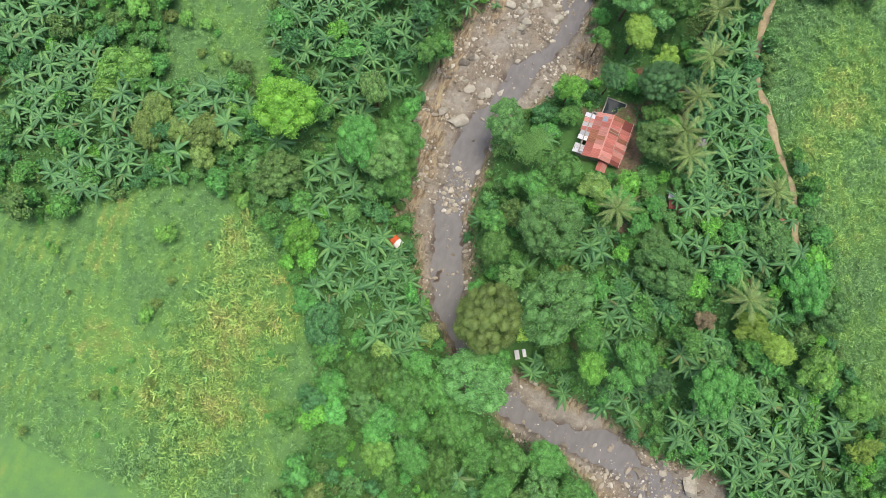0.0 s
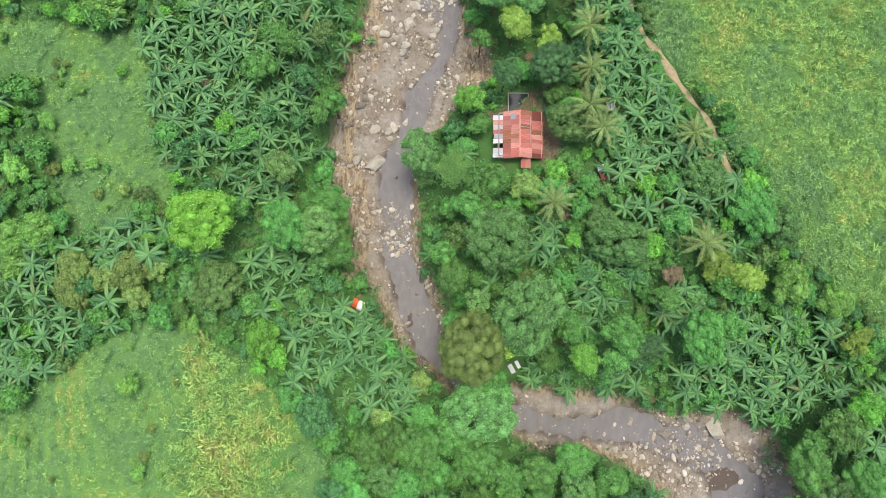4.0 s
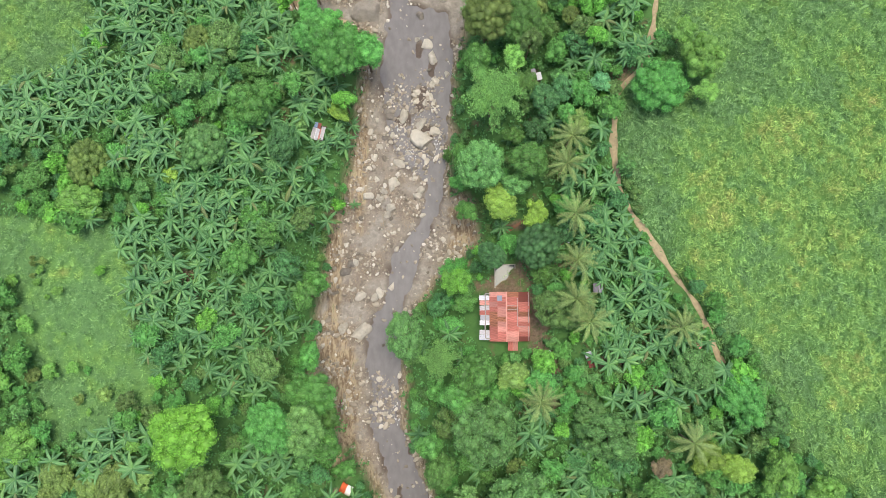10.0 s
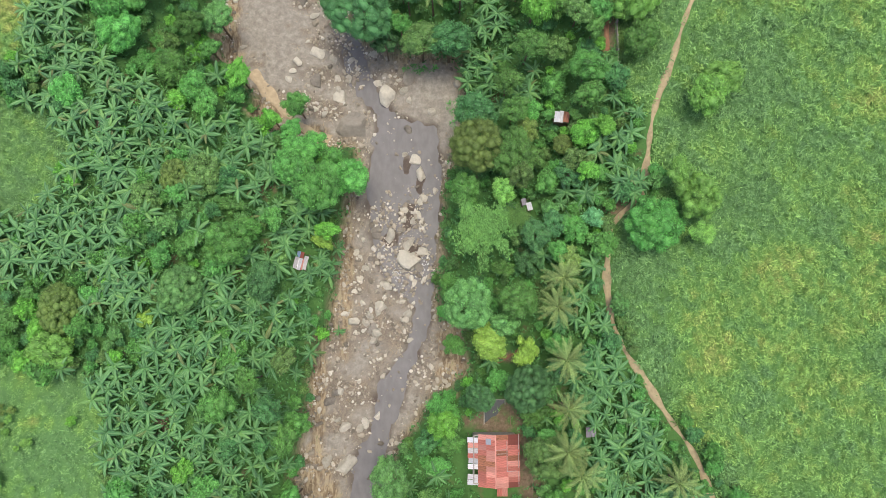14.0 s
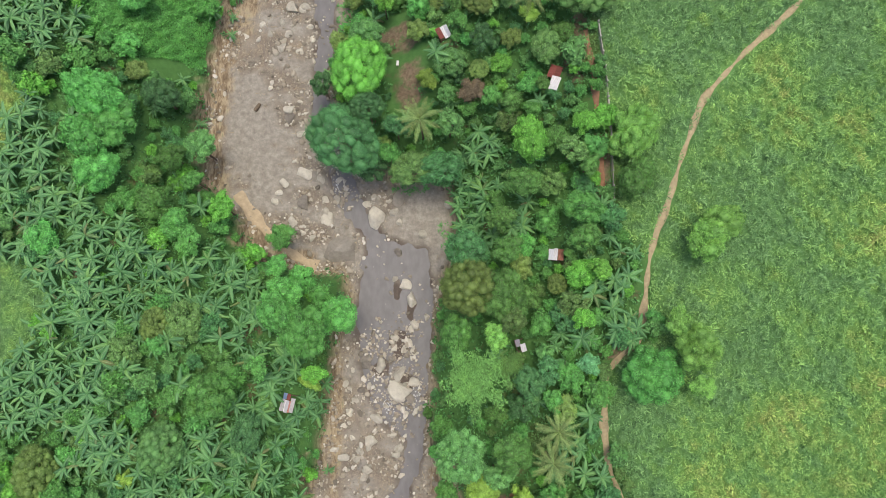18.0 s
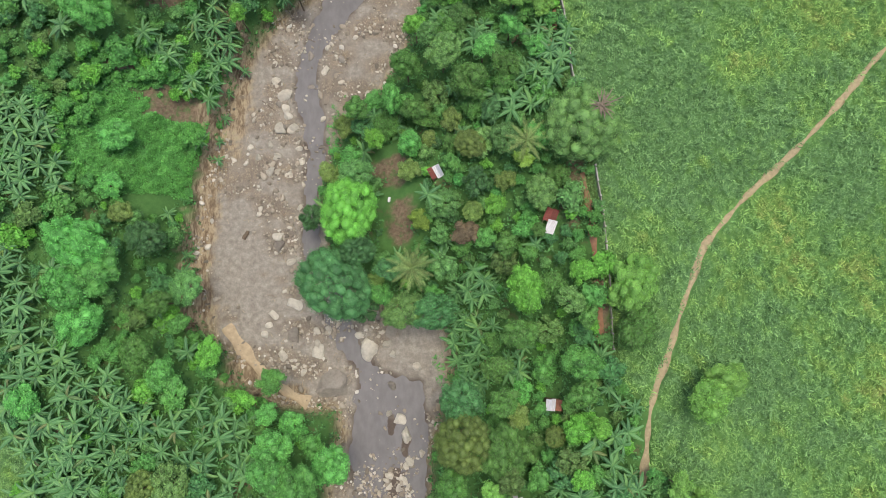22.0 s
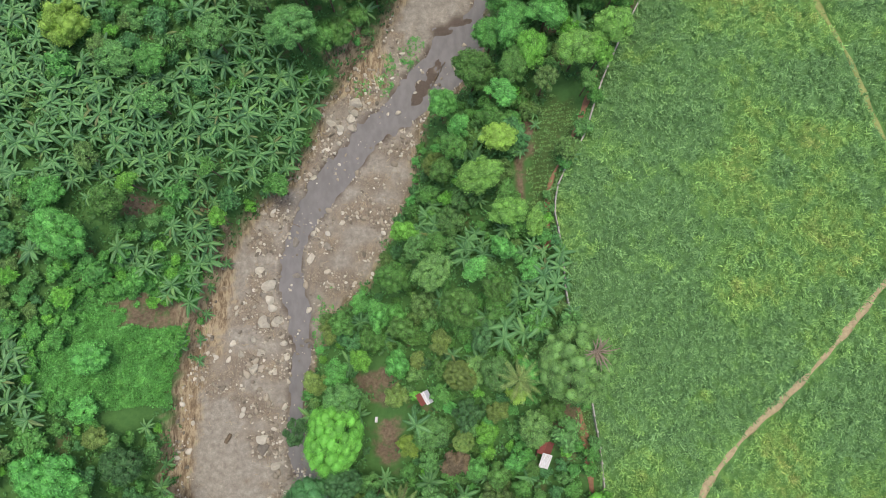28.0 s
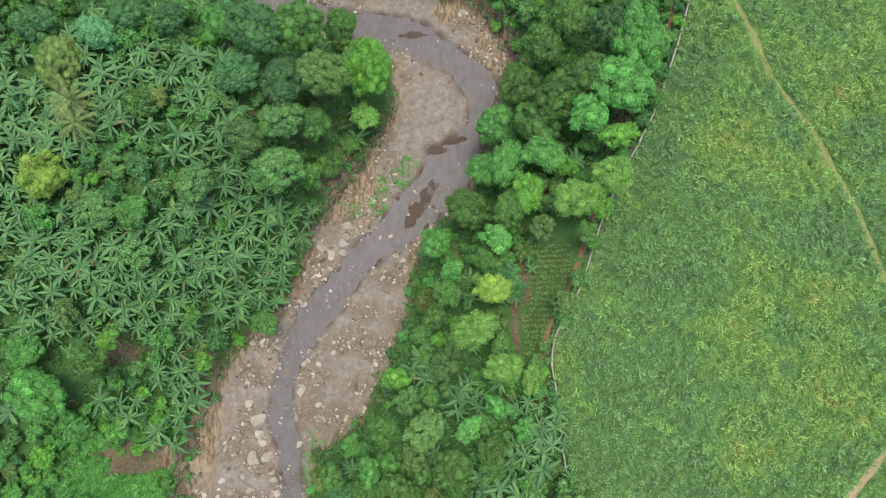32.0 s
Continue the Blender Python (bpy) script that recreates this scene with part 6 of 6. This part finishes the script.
STONES_MID = [(-15.5, 93.3, 3.5), (-12.4, 92.3, 2.5), (-8.3, 99.7, 2.5), (-3.8, 103.5, 1.6), (-4.7, 101.0, 1.0), (-3.5, 98.9, 0.8), (1.3, 96.4, 1.0),
              (-3.7, 92.4, 1.2), (-2.6, 86.3, 1.5), (-1.1, 83.0, 1.5), (2.1, 79.6, 1.0), (-0.5, 78.1, 1.4), (-4.6, 87.5, 0.8), (-18.2, 99.2, 1.6),
              (-16.7, 103.8, 1.0), (-18.7, 101.2, 0.8), (-23.2, 102.7, 1.6), (-19.9, 108.0, 1.0), (-16.1, 108.0, 0.8), (-23.6, 109.5, 1.6), (-18.8, 103.8, 0.8),
              (6.7, 102.4, 1.0)]
STONES_UP = [(-28.0, 156.7, 0.9), (-26.1, 153.5, 1.5), (-26.6, 145.8, 1.5), (-25.4, 149.0, 1.0), (-26.7, 121.0, 1.2), (-24.2, 118.0, 0.9), (-24.7, 109.6, 1.4),
             (-27.5, 107.3, 1.2), (-23.4, 103.2, 1.7), (-29.2, 103.2, 0.9), (-25.6, 99.1, 1.4), (-27.3, 151.6, 0.8), (-28.9, 142.7, 0.7), (-31.0, 127.8, 0.6),
             (-20.7, 155.4, 0.7), (-18.1, 148.3, 0.7)]
STONES_NORTH = [(-8.2, 191.9, 1.7), (-9.4, 188.5, 1.2), (-11.7, 186.2, 1.2), (-9.1, 186.3, 0.9), (-28.1, 156.5, 1.2), (-25.9, 153.1, 1.6), (-25.8, 150.4, 1.2),
                (-26.9, 145.5, 1.6), (-24.7, 146.0, 1.0), (-17.4, 159.0, 1.2), (-20.9, 162.4, 0.9), (-16.3, 164.6, 0.7), (-28.2, 160.4, 0.7), (-22.9, 141.7, 0.7),
                (-11.2, 166.1, 0.6), (-10.1, 167.2, 0.6), (-13.5, 187.4, 0.9), (-33.0, 141.9, 0.8), (-31.3, 139.7, 0.8)]
standing = []
for group in (STONES_SOUTH, STONES_LOW, STONES_MID, STONES_UP, STONES_NORTH):
    for x, y, r in group:
        if all(math.hypot(x - a, y - b) > 0.6 * (r + c) for a, b, c in standing):
            boulder(x, y, r if r > 2.8 else r * 1.05, r > 2.8 or rnd.random() < 0.12)
            standing.append((x, y, r))


def bed_points(count, seed, gap):
    """Places on the dry bed, thicker in the rubble zones."""
    r = np.random.RandomState(seed)
    x, y = r.uniform(-46, 75, count), r.uniform(-60, 250, count)
    d, w = signed(BED, x, y), signed(WATER, x, y)
    rubble = 0.46 + 0.55 * wave(x, y, 11, 71) + 0.4 * wave(x, y, 2.6, 72) - 1.25 * patch(SILT, x, y, 0.6, 0.2) - 0.4 * patch(FINE, x, y, 0.6, 0.2)
    rubble = np.where(w < 0.2, rubble * 0.1 + 0.9 * patch(RIFFLES, x, y, 0.5, 0.3), rubble)
    ok = (d < 0.6) & (rubble > r.uniform(0, 1, count))
    return x[ok], y[ok]


RIFFLES = [(-7, 66, 4, 4), (-13, 58, 3, 9), (-6, 57, 4, 3), (-25, 100, 5, 4), (-10.5, 10, 3.6, 5), (-5, 63, 6, 5), (-17, 105, 4, 4), (-3, 74, 3, 5), (-6, 60, 5, 3), (44, -32, 6, 3), (-2, 67, 3, 5), (-9, 74, 3, 4), (51, -33, 4, 4), (-19, 112, 3, 6)]
# zones where boulders lie close together
ROCKY = [(-22, 102, 8, 6), (-12, 105, 5, 4), (-9, 66, 5, 6), (-13, 58, 3, 9), (-27, 150, 3, 9), (-8, 189, 3, 3), (-2, 70, 5, 6), (0, 60, 3, 5), (-12, 50, 4, 8), (-16, 36, 4, 6), (46, -31, 5, 3), (-27, 116, 4, 8), (-26, 138, 3, 8)]
x, y = bed_points(5200, 73, 1.0)
r0 = np.random.RandomState(74)
rocky = patch(ROCKY, x, y, 0.4, 0.3)
keep = np.where(rocky > r0.uniform(0.2, 0.8, len(x)), 1.0, 0.16) > r0.uniform(0, 1, len(x))
x, y, rocky = x[keep][:295], y[keep][:295], rocky[keep][:295]
for i in range(len(x)):
    size = 0.35 + (0.55 + 0.5 * rocky[i]) * r0.uniform() ** 1.8
    boulder(x[i], y[i], float(size), r0.uniform() < 0.22, 1.0, "stones strewn over the gravel")


def pebbles(name, x, y, lo, hi, mat, label, seed):
    """Loose stones as one mesh: faceted lumps of twelve corners."""
    r = np.random.RandomState(seed)
    bm = bmesh.new()
    bmesh.ops.create_icosphere(bm, subdivisions=1, radius=1.0)
    v0 = np.array([v.co for v in bm.verts])
    f0 = np.array([[v.index for v in f.verts] for f in bm.faces])
    bm.free()
    n = len(x)
    s = lo + (hi - lo) * r.uniform(0, 1, n) ** 2.6
    a = r.uniform(0, 6.283, n)
    jit = r.uniform(0.6, 1.25, (n, len(v0), 1))
    v = v0[None] * jit * (s[:, None] * r.uniform(0.7, 1.3, (n, 3)) * (1, 1, 0.7))[:, None]
    c, sn = np.cos(a)[:, None], np.sin(a)[:, None]
    vx, vy = v[..., 0] * c - v[..., 1] * sn, v[..., 0] * sn + v[..., 1] * c
    z = np.maximum(height(x, y), -18.62)
    out = np.stack([vx + x[:, None], vy + y[:, None], v[..., 2] + (z + s * 0.2)[:, None]], -1).reshape(-1, 3)
    f = (f0[None] + (np.arange(n) * len(v0))[:, None, None]).reshape(-1, 3)
    return tagged(new(name, mesh_of(name, out, f.tolist(), mat)), label, "stones", kind="stuff")


def island_stone(name, stops):
    m, nt, b = node_mat(name, 0.85, 0, 0.25)
    geo = add(nt, "ShaderNodeNewGeometry")
    c = ramp(nt, geo.outputs["Random Per Island"], stops)
    nt.links.new(mix(nt, 0.35, c, mix(nt, noise_fac(nt, 6, 6), (0.12, 0.1, 0.08), (0.5, 0.43, 0.34)), "MIX"), b.inputs["Base Color"])
    return m


RUBBLE = island_stone("mixed rubble", [(0.0, (0.1, 0.087, 0.075)), (0.22, (0.22, 0.19, 0.155)), (0.55, (0.4, 0.345, 0.275)), (0.82, (0.62, 0.56, 0.47)), (1.0, (0.85, 0.81, 0.74))])
x, y = bed_points(190000, 75, 0.5)
pebbles("gravel", x, y, 0.08, 0.42, RUBBLE, "loose brown and tan stones of the river bed", 76)

# larger loose rocks, too many to count
def rubble_heap(name, x, y, lo, hi, mat, label, seed):
    r = np.random.RandomState(seed)
    sets = [(np.array([v.co for v in me.vertices]), np.array([tuple(p.vertices) for p in me.polygons])) for me in MEDIUM]
    vs, fs, count = [], [], 0
    z = np.maximum(height(x, y), -18.62)
    for i in range(len(x)):
        v, f = sets[r.randint(len(sets))]
        s = lo + (hi - lo) * r.uniform() ** 2.2
        a = r.uniform(0, 6.283)
        turn = np.array([[math.cos(a), -math.sin(a), 0], [math.sin(a), math.cos(a), 0], [0, 0, 1]])
        vs.append((v * (s * r.uniform(0.8, 1.35), s * r.uniform(0.65, 1), s * r.uniform(0.7, 1.1))) @ turn.T + (x[i], y[i], z[i] + 0.1 * s))
        fs.append(f + count)
        count += len(v)
    return tagged(new(name, fast_mesh(name, np.concatenate(vs), np.concatenate(fs), mat)), label, "rocks", kind="stuff")


x, y = bed_points(48000, 85, 1)
rubble_heap("rubble", x, y, 0.14, 0.75, RUBBLE, "angular tan and grey rocks heaped over the gravel bed", 86)

# drift of dry stalks and sticks along the banks
r0 = np.random.RandomState(77)
x, y = r0.uniform(-46, 75, 60000), r0.uniform(-60, 250, 60000)
d = signed(BED, x, y)
w = signed(WATER, x, y)
ok = (d < 1.4) & (w > 0.8) & (0.25 + 0.5 * wave(x, y, 9, 78) + 0.35 * np.exp(-np.abs(d + 1.0)) - 0.6 * patch(SILT, x, y) > r0.uniform(0, 1, 60000))
x, y = x[ok][:8000], y[ok][:8000]
z = height(x, y)
verts, faces = [], []
for i in range(len(x)):
    a, ln, w = r0.uniform(0, 3.14), r0.uniform(0.25, 1.3), r0.uniform(0.02, 0.06)
    t = Vector((math.cos(a), math.sin(a), r0.uniform(-0.2, 0.3))) * ln
    p = Vector((x[i], y[i], z[i] + 0.06))
    tube(verts, faces, [p - t * 0.5, p + Vector((0, 0, 0.03)), p + t * 0.5], [w, w, w * 0.5], 3)
STRAW = island_stone("dry stalks", [(0.0, (0.2, 0.14, 0.08)), (0.5, (0.42, 0.32, 0.19)), (1.0, (0.62, 0.52, 0.36))])
tagged(new("driftwood", mesh_of("driftwood", verts, faces, STRAW)), "dry tan stalks and sticks washed up along the banks", "driftwood", kind="stuff")


def log(x, y, length, r, turn, label):
    verts, faces = [], []
    pts = [(-length / 2, 0, 0), (-length / 6, 0.04, 0.02), (length / 5, -0.03, 0), (length / 2, 0.03, 0.03)]
    tube(verts, faces, pts, [r, r * 1.05, r * 0.95, r * 0.8], 9)
    faces += [tuple(range(8, -1, -1)), tuple(range(len(verts) - 9, len(verts)))]
    ob = new("log", mesh_of("log", verts, faces, BARK))
    ob.matrix_world = pose(x, y, gz(x, y) + r * 0.7, 0, 0, turn)
    tagged(ob, label, "log")


log(-33.5, 123.5, 1.9, 0.42, 60, "short dark log stranded on grey silt")
log(-8.2, 118.0, 3.5, 0.2, 35, "bare fallen trunk at the water's edge")
log(-21.5, 166.3, 3.4, 0.07, -25, "thin bare pole lying beside the stream")
log(-29.3, 151.0, 3.6, 0.08, -38, "thin bare pole lying on the gravel")

# white water where the stream breaks over the stones
verts, faces = [], []
r0 = np.random.RandomState(79)
for cx, cy, n, spread in [(-8.4, 67.6, 16, 0.6), (-5.2, 60.8, 26, 0.9), (-6.4, 62.6, 20, 0.9), (0.2, 64.3, 22, 0.9), (-1.0, 62.0, 18, 1.0), (-16.6, 106.5, 20, 0.8), (-8.0, 10.0, 12, 1.2), (-7.6, 6.2, 14, 0.7), (-19.6, 103.9, 8, 0.6)]:
    for _ in range(n):
        px, py, s = cx + r0.normal() * spread * 0.6, cy + r0.normal() * spread, r0.uniform(0.05, 0.17)
        k = len(verts)
        verts.append((px, py, -18.5))
        for j in range(7):
            a = j * 0.8976
            q = s * r0.uniform(0.5, 1.3)
            verts.append((px + math.cos(a) * q, py + math.sin(a) * q * 1.4, -18.575))
        faces += [(k, k + 1 + j, k + 1 + (j + 1) % 7) for j in range(7)]
FOAM = plain("foam", (0.62, 0.62, 0.63), 0.7, 0.1, 8)
tagged(new("white_water", mesh_of("white_water", verts, faces, FOAM, True)), "white foam where the stream breaks over stones", "white water", kind="stuff")

# a row of stakes in the shallows
weir = thing("stake_row", pose(10.66, 200.4, -18.75), "row of short dark wooden stakes standing in shallow water", "stakes")
stake = box_mesh("stake", 0.16, 0.16, 1.0, TIMBER)
for k in range(16):
    u = k / 15
    piece("stake", stake, weir, pose(-3.5 * u + rnd.uniform(-0.12, 0.12), -6.7 * u, 0, rnd.uniform(-8, 8), rnd.uniform(-8, 8), rnd.uniform(0, 90)))

# grass that holds on to the clay banks
BANK_GRASS = [(4.6, 203.8, 1.6, 2.6), (2.8, 201.3, 1.4, 2.2), (-0.8, 200.1, 1.4, 2.4), (-2, 195.2, 1.8, 2.0), (-6.8, 194.7, 1.6, 2.0), (-14, 147, 1.8, 4), (-16, 143, 1.4, 3), (-1, 105.5, 3, 1.6), (6, 96, 1.0, 2.5), (-20, 6, 1.6, 3), (56, -38, 2.0, 1.4), (64, -33, 3, 3)]
r0 = np.random.RandomState(95)
x, y = r0.uniform(-22, 68, 90000), r0.uniform(-42, 210, 90000)
ok = (patch(BANK_GRASS, x, y, 0.5, 0.4) > r0.uniform(0.2, 0.9, len(x))) & (signed(WATER, x, y) > 0.6)
tufts("bank_grass", x[ok], y[ok], 0.6, 6, WEED, "tufts of green grass on the clay banks", "grass", 96, 0.4)
